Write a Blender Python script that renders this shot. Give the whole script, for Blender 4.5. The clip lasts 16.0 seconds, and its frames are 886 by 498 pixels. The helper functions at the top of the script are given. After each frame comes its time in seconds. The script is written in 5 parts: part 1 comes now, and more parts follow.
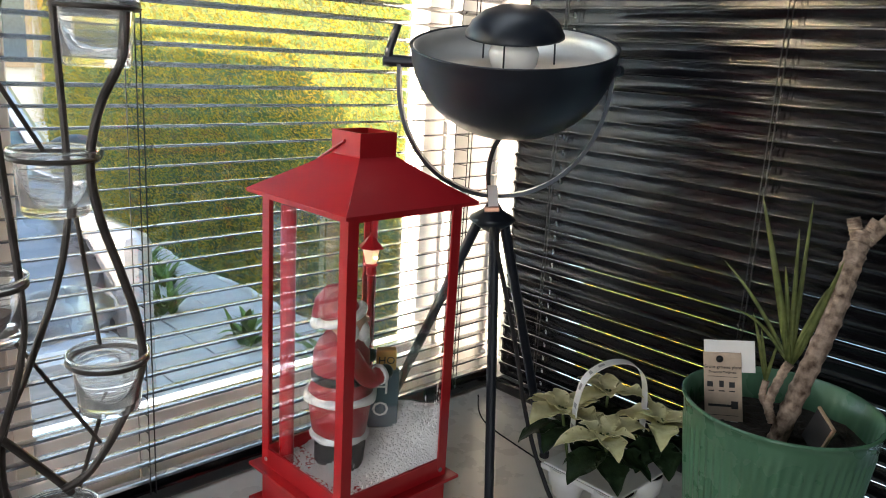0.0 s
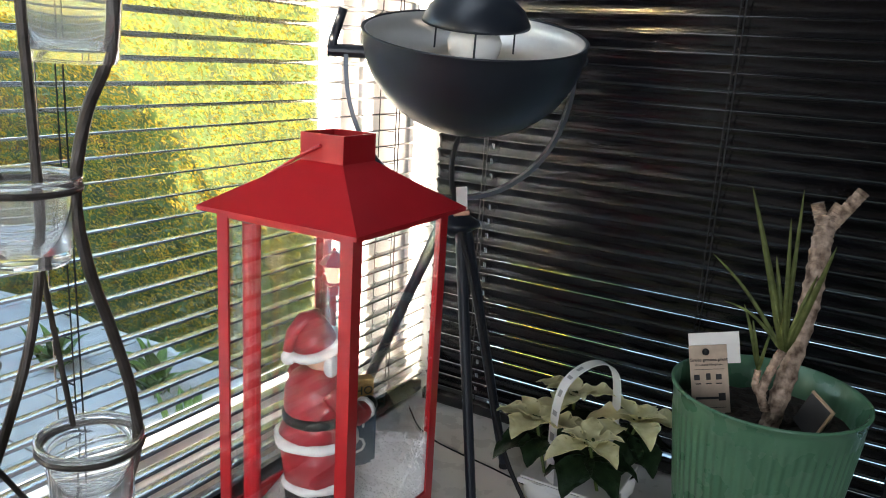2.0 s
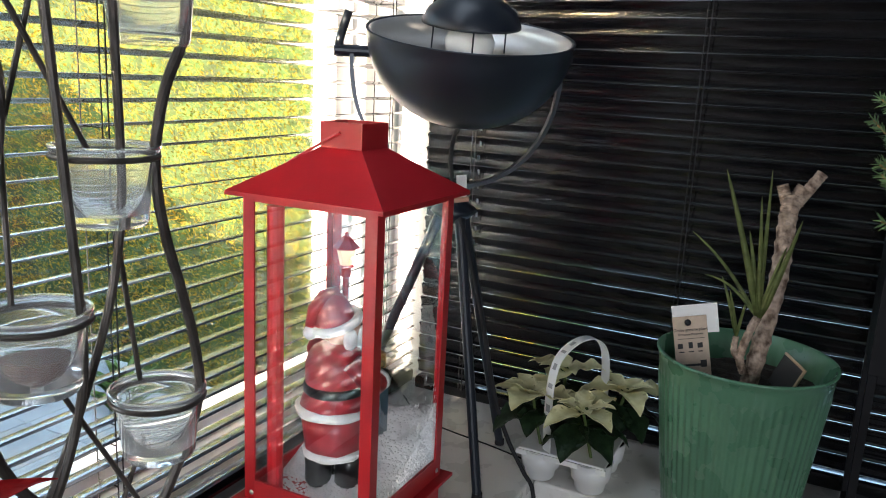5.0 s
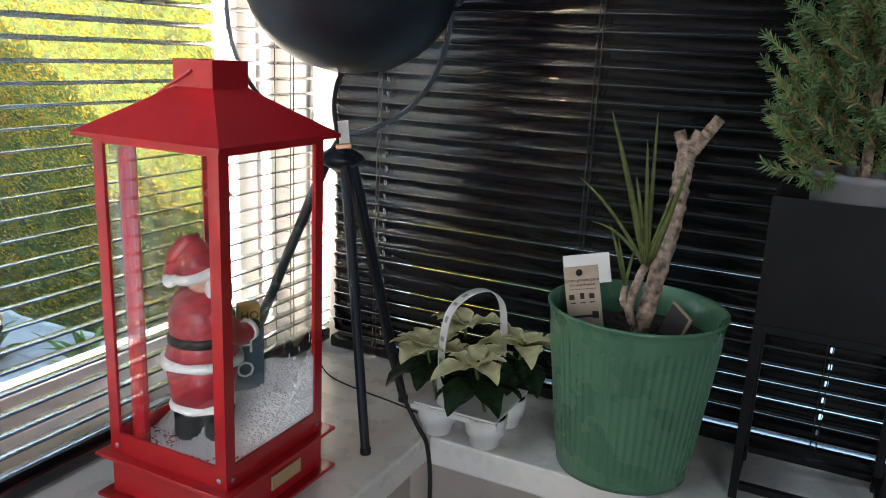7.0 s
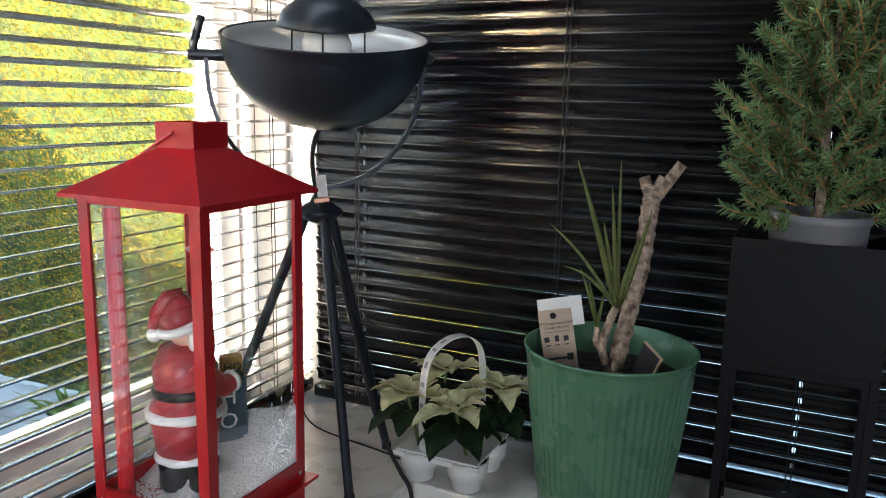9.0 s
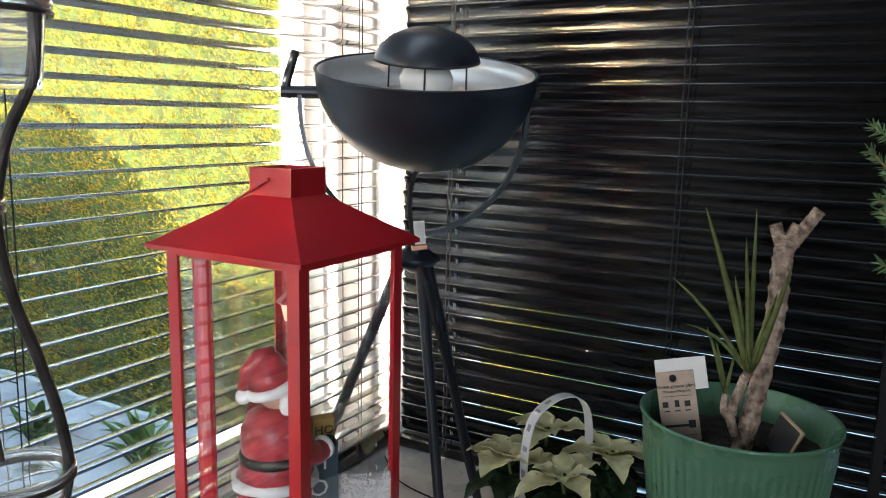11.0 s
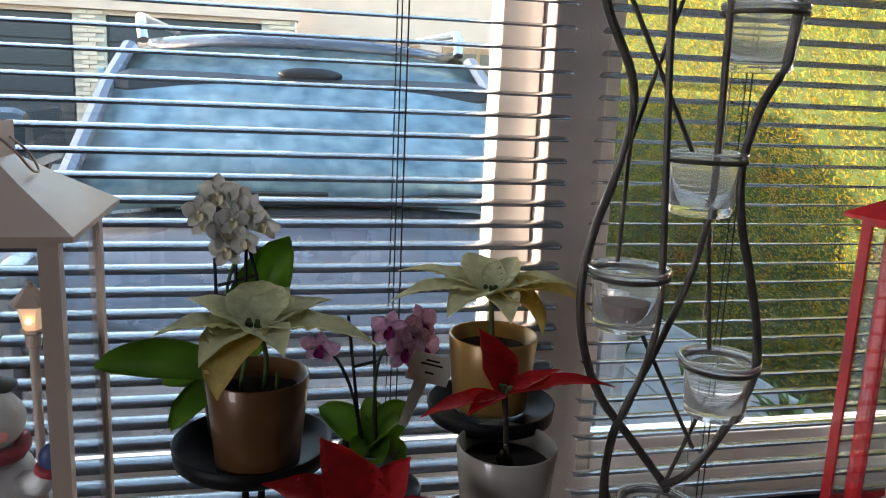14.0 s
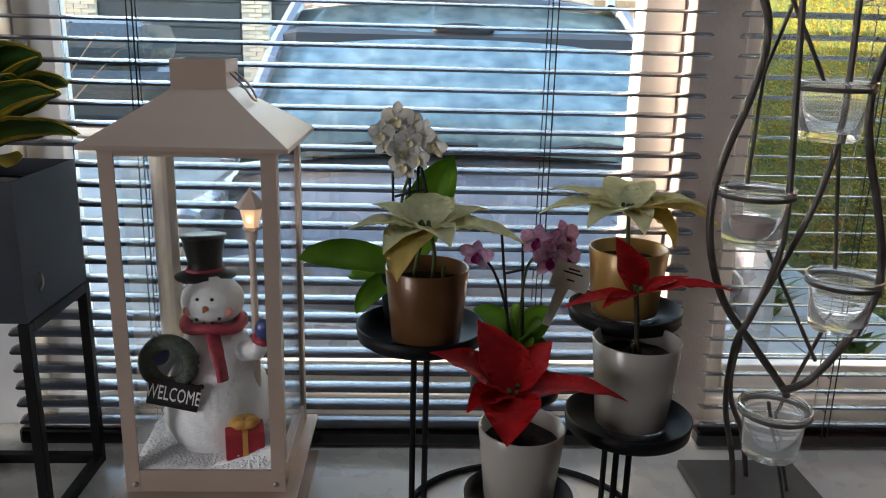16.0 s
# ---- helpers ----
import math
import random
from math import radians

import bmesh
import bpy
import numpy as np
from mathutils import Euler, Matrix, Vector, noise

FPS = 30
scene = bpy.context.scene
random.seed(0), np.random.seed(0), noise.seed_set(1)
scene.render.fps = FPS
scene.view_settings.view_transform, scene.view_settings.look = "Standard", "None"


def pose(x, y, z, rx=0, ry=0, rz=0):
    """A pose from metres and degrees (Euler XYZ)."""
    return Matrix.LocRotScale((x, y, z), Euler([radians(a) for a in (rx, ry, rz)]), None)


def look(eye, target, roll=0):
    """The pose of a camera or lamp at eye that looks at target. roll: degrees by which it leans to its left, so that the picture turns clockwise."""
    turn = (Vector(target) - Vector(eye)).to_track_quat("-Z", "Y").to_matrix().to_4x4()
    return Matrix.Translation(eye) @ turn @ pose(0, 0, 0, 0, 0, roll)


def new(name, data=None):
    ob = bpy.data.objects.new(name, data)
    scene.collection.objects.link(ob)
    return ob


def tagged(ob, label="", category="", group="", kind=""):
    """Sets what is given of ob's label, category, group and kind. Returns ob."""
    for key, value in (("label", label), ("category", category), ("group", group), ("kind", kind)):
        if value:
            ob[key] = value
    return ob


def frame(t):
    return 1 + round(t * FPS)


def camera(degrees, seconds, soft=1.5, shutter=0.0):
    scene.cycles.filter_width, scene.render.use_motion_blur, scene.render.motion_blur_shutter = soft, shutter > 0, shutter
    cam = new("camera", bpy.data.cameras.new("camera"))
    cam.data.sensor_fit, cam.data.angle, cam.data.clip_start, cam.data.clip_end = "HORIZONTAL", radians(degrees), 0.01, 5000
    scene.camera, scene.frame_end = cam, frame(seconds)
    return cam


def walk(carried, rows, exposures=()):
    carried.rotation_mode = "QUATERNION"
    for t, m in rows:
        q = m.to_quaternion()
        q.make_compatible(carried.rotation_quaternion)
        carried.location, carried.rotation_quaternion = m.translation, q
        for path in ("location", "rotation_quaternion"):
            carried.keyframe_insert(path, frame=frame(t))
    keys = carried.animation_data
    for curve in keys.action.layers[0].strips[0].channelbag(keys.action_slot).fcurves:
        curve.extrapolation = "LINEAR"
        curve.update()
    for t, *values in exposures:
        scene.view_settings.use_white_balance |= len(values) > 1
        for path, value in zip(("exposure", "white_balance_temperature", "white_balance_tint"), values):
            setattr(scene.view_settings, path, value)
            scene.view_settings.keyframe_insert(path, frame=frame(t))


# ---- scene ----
cam = camera(59.0, 16.0, soft=1.0)
PATH = [
    (0, (-0.893, -0.814, 0.532), (0.475, 0.572, 0.047), 3.4),
    (0.5, (-0.899, -0.805, 0.53), (0.552, 0.486, 0.032), 4.4),
    (1, (-0.897, -0.793, 0.529), (0.621, 0.411, 0.021), 4.3),
    (1.5, (-0.923, -0.68, 0.531), (0.683, 0.406, 0.04), 3.6),
    (2, (-0.947, -0.601, 0.526), (0.735, 0.358, 0.037), 3.4),
    (2.5, (-0.952, -0.609, 0.524), (0.743, 0.326, 0.032), 3.6),
    (3, (-0.977, -0.61, 0.519), (0.74, 0.29, 0.043), 3.5),
    (3.5, (-1.024, -0.575, 0.531), (0.71, 0.297, 0.07), 3.2),
    (3.7, (-1.04, -0.551, 0.532), (0.704, 0.302, 0.075), 3.2),
    (5.8, (-1.019, -0.607, 0.481), (0.727, 0.261, 0.058), 2.8),
    (6, (-1.0, -0.608, 0.483), (0.761, 0.214, 0.033), 3.1),
    (6.5, (-0.964, -0.664, 0.474), (0.78, 0.173, -0.014), 3.0),
    (7, (-0.956, -0.699, 0.467), (0.78, 0.154, -0.024), 2.7),
    (7.5, (-0.962, -0.72, 0.472), (0.778, 0.139, 0.005), 2.1),
    (8, (-0.976, -0.734, 0.472), (0.78, 0.118, 0.053), 1.5),
    (8.2, (-0.977, -0.739, 0.48), (0.78, 0.113, 0.07), 1.3),
    (10.3, (-0.967, -0.679, 0.465), (0.824, 0.146, 0.162), 1.6),
    (10.5, (-0.954, -0.675, 0.468), (0.823, 0.183, 0.17), 1.3),
    (11, (-0.928, -0.639, 0.496), (0.783, 0.335, 0.165), 1.2),
    (11.5, (-0.921, -0.639, 0.493), (0.657, 0.548, 0.164), 2.2),
    (12, (-0.919, -0.698, 0.493), (0.451, 0.723, 0.153), 3.2),
    (12.5, (-0.946, -0.744, 0.489), (0.182, 0.876, 0.142), 2.9),
    (13, (-0.972, -0.744, 0.496), (-0.122, 1.026, 0.106), 2.4),
    (13.5, (-1.005, -0.744, 0.487), (-0.389, 1.121, 0.102), 2.1),
    (14, (-1.032, -0.741, 0.487), (-0.587, 1.166, 0.078), 2.5),
    (14.5, (-1.062, -0.749, 0.478), (-0.773, 1.188, 0.065), 2.2),
    (15, (-1.07, -0.774, 0.474), (-0.885, 1.168, 0.033), 1.9),
    (15.5, (-1.06, -0.81, 0.476), (-0.93, 1.125, -0.011), 1.6),
    (16, (-1.051, -0.848, 0.472), (-0.97, 1.082, -0.05), 1.5),
]
EXPOSURES = [(0.0, 4.55, 6450, 10), (3.0, 4.6, 6060, 10), (12.0, 4.53, 6050, 10), (14.0, 3.87, 6230, 12), (15.0, 3.9, 6350, 12), (16.0, 4.13, 6450, 12)]
walk(cam, [(t, look(eye, target, roll)) for t, eye, target, roll in PATH], EXPOSURES)

# ---- world, sun and sky light ----
world = bpy.data.worlds.new("world")
scene.world = world
world.use_nodes = True
wn = world.node_tree.nodes
sky = wn.new("ShaderNodeTexSky")
sky.sky_type = 'NISHITA'
sky.sun_disc = False
SUN_DIR = Vector((-0.91, 0.137, 0.115)).normalized()
sky.sun_elevation = math.asin(SUN_DIR.z)
sky.sun_rotation = math.atan2(SUN_DIR.x, SUN_DIR.y)
world.node_tree.links.new(sky.outputs[0], wn["Background"].inputs[0])
wn["Background"].inputs[1].default_value = 0.15
sun_data = bpy.data.lights.new("sun", 'SUN')
sun_data.energy = 1.5
sun_data.angle = radians(0.6)
sun_data.color = (1.0, 0.80, 0.60)
sun = new("sun", sun_data)
sun.matrix_world = look((0, 0, 0), tuple(-SUN_DIR))


def area(name, eye, target, w, h, power, color=(1, 1, 1)):
    d = bpy.data.lights.new(name, 'AREA')
    d.shape, d.size, d.size_y, d.energy, d.color = 'RECTANGLE', w, h, power, color
    ob = new(name, d)
    ob.matrix_world = look(eye, target)
    return ob


# sky light through the upper part of the big window
area("window_skylight", (-0.75, -0.05, 1.20), (-0.8, -0.9, 0.0), 1.4, 0.45, 0.3, (0.80, 0.90, 1.0))
# added fill lamp for the corner objects, set in an unseen west opening
area("west_fill_lamp", (-4.16, -2.50, 0.70), (-0.3, -0.5, 0.1), 1.0, 1.2, 2.6, (0.97, 0.97, 1.0))


# ---- materials ----
def mat(name, col, rough=0.5, metal=0.0, vary=0.12, scale=25.0, bump=0.08, bscale=300.0, spec=0.5, trans=0.0, coat=0.0,
        sub=0.0, island=0.0, objrand=0.0, col2=None, alpha=1.0, ior=1.45):
    m = bpy.data.materials.new(name)
    m.use_nodes = True
    nt = m.node_tree
    b = nt.nodes["Principled BSDF"]
    b.inputs["Roughness"].default_value = rough
    b.inputs["Metallic"].default_value = metal
    b.inputs["Specular IOR Level"].default_value = spec
    b.inputs["Transmission Weight"].default_value = trans
    b.inputs["Coat Weight"].default_value = coat
    b.inputs["Alpha"].default_value = alpha
    b.inputs["IOR"].default_value = ior
    if sub:
        b.inputs["Subsurface Weight"].default_value = sub
        b.inputs["Subsurface Radius"].default_value = (0.01, 0.01, 0.005)
    tc = nt.nodes.new("ShaderNodeTexCoord")
    no = nt.nodes.new("ShaderNodeTexNoise")
    no.inputs["Scale"].default_value = scale
    no.inputs["Detail"].default_value = 5
    nt.links.new(tc.outputs["Object"], no.inputs["Vector"])
    mix = nt.nodes.new("ShaderNodeMix")
    mix.data_type = 'RGBA'
    c2 = col2 or tuple(min(1, c * (1 + vary)) for c in col)
    mix.inputs[6].default_value = (*(c * (1 - vary) for c in col), 1)
    mix.inputs[7].default_value = (*c2, 1)
    ramp = nt.nodes.new("ShaderNodeMapRange")
    ramp.inputs[1].default_value, ramp.inputs[2].default_value = 0.3, 0.7
    fac = no.outputs["Fac"]
    if island or objrand:
        g = nt.nodes.new("ShaderNodeNewGeometry" if island else "ShaderNodeObjectInfo")
        ma = nt.nodes.new("ShaderNodeMath")
        ma.operation = 'MULTIPLY_ADD'
        nt.links.new(g.outputs["Random Per Island" if island else "Random"], ma.inputs[0])
        ma.inputs[1].default_value = island or objrand
        nt.links.new(no.outputs["Fac"], ma.inputs[2])
        fac = ma.outputs[0]
        ramp.inputs[2].default_value = 0.7 + (island or objrand) * 0.6
    nt.links.new(fac, ramp.inputs[0])
    nt.links.new(ramp.outputs[0], mix.inputs[0])
    nt.links.new(mix.outputs[2], b.inputs["Base Color"])
    rr = nt.nodes.new("ShaderNodeMapRange")
    rr.inputs[3].default_value, rr.inputs[4].default_value = rough * 0.8, min(1, rough * 1.2)
    nt.links.new(no.outputs["Fac"], rr.inputs[0])
    nt.links.new(rr.outputs[0], b.inputs["Roughness"])
    if bump:
        n2 = nt.nodes.new("ShaderNodeTexNoise")
        n2.inputs["Scale"].default_value = bscale
        n2.inputs["Detail"].default_value = 3
        nt.links.new(tc.outputs["Object"], n2.inputs["Vector"])
        bp = nt.nodes.new("ShaderNodeBump")
        bp.inputs["Strength"].default_value = bump
        bp.inputs["Distance"].default_value = 0.002
        nt.links.new(n2.outputs["Fac"], bp.inputs["Height"])
        nt.links.new(bp.outputs[0], b.inputs["Normal"])
    return m


def glow(name, col, strength):
    m = bpy.data.materials.new(name)
    m.use_nodes = True
    b = m.node_tree.nodes["Principled BSDF"]
    b.inputs["Base Color"].default_value = (*col, 1)
    b.inputs["Emission Color"].default_value = (*col, 1)
    b.inputs["Emission Strength"].default_value = strength
    return m


def leaf_mat(name, col, col2, rough=0.45, vein=(0.0, 0.0, 0.0), translucent=0.3, vscale=90.0):
    """A leaf: mottled colour, vein relief and light that shines through."""
    m = mat(name, col, rough=rough, col2=col2, scale=vscale, bump=0.35, bscale=vscale * 3, vary=0.15)
    nt = m.node_tree
    b = nt.nodes["Principled BSDF"]
    b.inputs["Specular IOR Level"].default_value = 0.22
    t = nt.nodes.new("ShaderNodeBsdfTranslucent")
    t.inputs[0].default_value = (*col2, 1)
    mx = nt.nodes.new("ShaderNodeMixShader")
    mx.inputs[0].default_value = translucent
    nt.links.new(b.outputs[0], mx.inputs[1])
    nt.links.new(t.outputs[0], mx.inputs[2])
    nt.links.new(mx.outputs[0], nt.nodes["Material Output"].inputs[0])
    return m


M_SILL = mat("sill_stone", (0.76, 0.74, 0.69), rough=0.28, vary=0.03, scale=25, bump=0.02)
M_PLASTER = mat("wall_plaster", (0.42, 0.37, 0.33), rough=0.9, vary=0.06, bump=0.25, bscale=250)
M_PIER = mat("pier_plaster", (0.56, 0.51, 0.48), rough=0.9, vary=0.06, bump=0.25, bscale=250)
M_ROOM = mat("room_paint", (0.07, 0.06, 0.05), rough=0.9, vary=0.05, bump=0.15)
M_FLOOR = mat("floor_wood", (0.07, 0.048, 0.032), rough=0.5, vary=0.3, scale=6)
M_FRAME = mat("frame_white_paint", (0.86, 0.85, 0.83), rough=0.35, vary=0.05, bump=0.04)
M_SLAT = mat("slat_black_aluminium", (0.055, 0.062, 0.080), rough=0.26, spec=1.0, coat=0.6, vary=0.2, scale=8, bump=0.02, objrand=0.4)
# same black slats, with the dark side's shade put into a deeper colour
M_SLATB = mat("slat_black_shaded", (0.004, 0.004, 0.005), rough=0.19, spec=0.75, coat=0.25, vary=0.2, scale=8, bump=0.02, objrand=0.4)
M_CORD = mat("cord_black", (0.015, 0.015, 0.016), rough=0.8, bump=0)
M_RED = mat("red_lacquer", (0.42, 0.012, 0.018), rough=0.30, vary=0.10, scale=12, bump=0.04, coat=0.2)
M_CREAM = mat("white_lacquer", (0.50, 0.385, 0.31), rough=0.38, vary=0.06, scale=12, bump=0.04)
M_GLASS = mat("clear_glass", (0.96, 0.98, 0.98), rough=0.0, trans=1.0, vary=0.01, bump=0, ior=1.45)
M_CUP = mat("cup_glass", (0.98, 0.99, 0.99), rough=0.01, trans=0.91, vary=0.01, bump=0, ior=1.22)
M_PANE = mat("thin_acrylic_pane", (0.98, 0.99, 0.99), rough=0.0, trans=1.0, vary=0.01, bump=0, ior=1.58)
M_BLACK = mat("black_powder_coat", (0.005, 0.005, 0.006), rough=0.5, spec=0.25, vary=0.2, bump=0.1, bscale=900)
M_LAMP = mat("black_satin_lamp", (0.011, 0.0150, 0.023), rough=0.38, vary=0.15, bump=0.05, bscale=700)
M_SILVER = mat("bowl_inner_silver", (0.62, 0.61, 0.58), rough=0.42, metal=0.6, vary=0.08, bump=0.05)
M_BULB = mat("opal_bulb", (0.85, 0.85, 0.83), rough=0.25, vary=0.02, bump=0)
M_IRON = mat("wrought_iron_brown", (0.085, 0.074, 0.066), rough=0.45, metal=0.5, vary=0.35, scale=60, bump=0.25, bscale=400)
M_STEEL = mat("bright_steel", (0.6, 0.6, 0.6), rough=0.3, metal=1.0, vary=0.05, bump=0)
M_COPPER = mat("copper_clip", (0.55, 0.30, 0.20), rough=0.35, metal=0.9, vary=0.1, bump=0)
M_PAPER = mat("white_paper", (0.78, 0.77, 0.74), rough=0.7, vary=0.04, bump=0.05)
M_KRAFT = mat("kraft_card", (0.48, 0.38, 0.29), rough=0.85, vary=0.10, scale=120, bump=0.15)
M_INK = mat("dark_ink", (0.03, 0.03, 0.03), rough=0.8, vary=0.1, bump=0)
M_SNOW = mat("snow_beads", (0.82, 0.82, 0.82), rough=0.5, vary=0.05, bump=0.2, island=0.2)
M_GREY = mat("slate_tile", (0.13, 0.125, 0.12), rough=0.6, vary=0.15, scale=30, bump=0.2)
M_SOIL = mat("potting_soil", (0.020, 0.014, 0.010), rough=0.95, vary=0.5, scale=150, bump=0.9, bscale=350)
M_WARM = glow("warm_led", (1.0, 0.62, 0.25), 0.6)
M_LANTERNGLASS = glow("lit_lantern_glass", (1.0, 0.66, 0.40), 0.028)


# ---- mesh helpers ----
def part(name, bm, material, parent=None, label="", smooth=False):
    me = bpy.data.meshes.new(name)
    if smooth:
        for f in bm.faces:
            f.smooth = True
    bm.to_mesh(me)
    bm.free()
    for m in (material if isinstance(material, (list, tuple)) else [material]):
        me.materials.append(m)
    ob = new(name, me)
    ob.parent = parent
    if label:
        ob["label"] = label
    return ob


def shared(name, me, parent, m):
    ob = new(name, me)
    ob.parent = parent
    ob.matrix_basis = m
    return ob


def thing(name, at, label, category, group="", rz=0.0):
    ob = new(name)
    ob.empty_display_size = 0.02
    ob.matrix_basis = pose(*at, 0, 0, rz)
    return tagged(ob, label, category, group)


def add_box(bm, x0, x1, y0, y1, z0, z1, bevel=0.0, m=None, mi=0):
    r = bmesh.ops.create_cube(bm, size=1)
    vs = r["verts"]
    for v in vs:
        v.co = Vector(((x0 + x1) / 2 + v.co.x * (x1 - x0), (y0 + y1) / 2 + v.co.y * (y1 - y0), (z0 + z1) / 2 + v.co.z * (z1 - z0)))
        if m is not None:
            v.co = m @ v.co
    fs = {f for v in vs for f in v.link_faces}
    for f in fs:
        f.material_index = mi
    if bevel:
        es = list({e for v in vs for e in v.link_edges})
        bmesh.ops.bevel(bm, geom=es, offset=bevel, segments=2, affect='EDGES', profile=0.5)
    return bm


def box(*a, bevel=0.0):
    return add_box(bmesh.new(), *a, bevel=bevel)


def add_lathe(bm, profile, n=40, m=None, mi=0, wobble=None):
    """A turned shape from (radius, height) pairs."""
    rings = []
    for r, z in profile:
        ring = []
        for k in range(n):
            a = 2 * math.pi * k / n
            rr = r * (wobble(a, z) if wobble else 1)
            co = Vector((rr * math.cos(a), rr * math.sin(a), z))
            ring.append(bm.verts.new(m @ co if m is not None else co))
        rings.append(ring)
    for a, b in zip(rings, rings[1:]):
        for k in range(n):
            f = bm.faces.new((a[k], a[(k + 1) % n], b[(k + 1) % n], b[k]))
            f.material_index = mi
    for ring, flip in ((rings[0], True), (rings[-1], False)):
        f = bm.faces.new(ring[::-1] if flip else ring)
        f.material_index = mi
    return bm


def lathe(profile, n=40, m=None):
    return add_lathe(bmesh.new(), profile, n, m)


def smooth_path(pts, steps=8):
    """A soft curve through the given places."""
    P = [Vector(p) for p in pts]
    out = []
    for i in range(len(P) - 1):
        a, b, c, d = P[max(i - 1, 0)], P[i], P[i + 1], P[min(i + 2, len(P) - 1)]
        for k in range(steps):
            t = k / steps
            out.append(0.5 * ((2 * b) + (c - a) * t + (2 * a - 5 * b + 4 * c - d) * t * t + (3 * b - a - 3 * c + d) * t ** 3))
    out.append(P[-1])
    return out


def add_tube(bm, pts, r, n=10, r2=None, flat=1.0, mi=0, closed=False):
    """A round bar of radius r (to r2 at its end) along places."""
    P = [Vector(p) for p in pts]
    rings = []
    up = Vector((0.13, 0.21, 0.97)).normalized()
    for i, p in enumerate(P):
        if closed:
            d = P[(i + 1) % len(P)] - P[i - 1]
        else:
            d = P[min(i + 1, len(P) - 1)] - P[max(i - 1, 0)]
        d.normalize()
        side = d.cross(up)
        if side.length < 1e-4:
            side = d.cross(Vector((1, 0, 0)))
        side.normalize()
        nrm = side.cross(d).normalized()
        rr = r + ((r2 if r2 is not None else r) - r) * i / max(1, len(P) - 1)
        rings.append([bm.verts.new(p + rr * (math.cos(2 * math.pi * k / n) * side + flat * math.sin(2 * math.pi * k / n) * nrm)) for k in range(n)])
    pairs = list(zip(rings, rings[1:])) + ([(rings[-1], rings[0])] if closed else [])
    for a, b in pairs:
        for k in range(n):
            f = bm.faces.new((a[k], a[(k + 1) % n], b[(k + 1) % n], b[k]))
            f.material_index = mi
    if not closed:
        for ring in (rings[0][::-1], rings[-1]):
            f = bm.faces.new(ring)
            f.material_index = mi
    return bm


def tube(pts, r, n=10, r2=None, flat=1.0, closed=False):
    return add_tube(bmesh.new(), pts, r, n, r2, flat, 0, closed)


def add_ball(bm, c, r, m=None, mi=0, u=14, v=10, scale=(1, 1, 1)):
    mm = Matrix.Translation(c) @ (m or Matrix()) @ Matrix.Diagonal((*scale, 1))
    res = bmesh.ops.create_uvsphere(bm, u_segments=u, v_segments=v, radius=r, matrix=mm)
    for f in {f for w in res["verts"] for f in w.link_faces}:
        f.material_index = mi
        f.smooth = True
    return bm


def leaf_outline(shape, t):
    """Half width of a leaf (of length 1) at t along it."""
    if shape == "ovate":
        return math.sin(math.pi * t ** 0.72) * (1 - 0.15 * t)
    if shape == "bract":
        w = math.sin(math.pi * min(1, t ** 0.85))
        return w * (1 + 0.14 * math.sin(t * 15)) * (1 - 0.1 * t)
    if shape == "oval":
        return math.sin(math.pi * t) ** 0.6
    if shape == "strap":
        return min(1, t * 12) * (1 - t) ** 0.6
    return math.sin(math.pi * t)


def add_leaf(bm, base, heading, length, width, rise=0.3, droop=0.6, fold=0.25, shape="ovate", mi=0, seg=9, roll=0.0, wave=0.0, thick=0.0005, pleat=0.0):
    """One leaf: rises from its base and droops towards the tip, folded along the midrib, with thickness."""
    h = Vector((math.cos(heading), math.sin(heading), 0))
    side = Vector((-h.y, h.x, 0))
    p = Vector(base)
    ang = rise
    rows = []
    for i in range(seg + 1):
        t = i / seg
        w = max(0.02, leaf_outline(shape, t)) * width / 2
        d = h * math.cos(ang) + Vector((0, 0, 1)) * math.sin(ang)
        n = side.cross(d) * -1
        s = side * math.cos(roll) + n * math.sin(roll)
        nn = n * math.cos(roll) - side * math.sin(roll)
        wv = wave * math.sin(t * 17 + heading * 3)
        pl = pleat * (1 if i % 2 else -1)
        rows.append((p - s * w + nn * (w * fold + wv * w), p - s * w * 0.5 + nn * w * (fold * 0.35 + pl), p.copy(), p + s * w * 0.5 + nn * w * (fold * 0.35 + pl), p + s * w + nn * (w * fold - wv * w), nn.copy()))
        p += d * (length / seg)
        ang -= droop / seg * (0.4 + 1.2 * t)
    top = [[bm.verts.new(c) for c in r[:5]] for r in rows]
    low = [[bm.verts.new(c - r[5] * thick) for c in r[:5]] for r in rows]
    for i in range(seg):
        for k in range(4):
            for grid, flip in ((top, False), (low, True)):
                q = (grid[i][k], grid[i][k + 1], grid[i + 1][k + 1], grid[i + 1][k])
                f = bm.faces.new(q[::-1] if flip else q)
                f.material_index, f.smooth = mi, True
        for k, fl in ((0, True), (4, False)):
            q = (top[i][k], top[i + 1][k], low[i + 1][k], low[i][k])
            f = bm.faces.new(q[::-1] if fl else q)
            f.material_index, f.smooth = mi, True
    return bm


def leaf(*a, **k):
    return add_leaf(bmesh.new(), *a, **k)


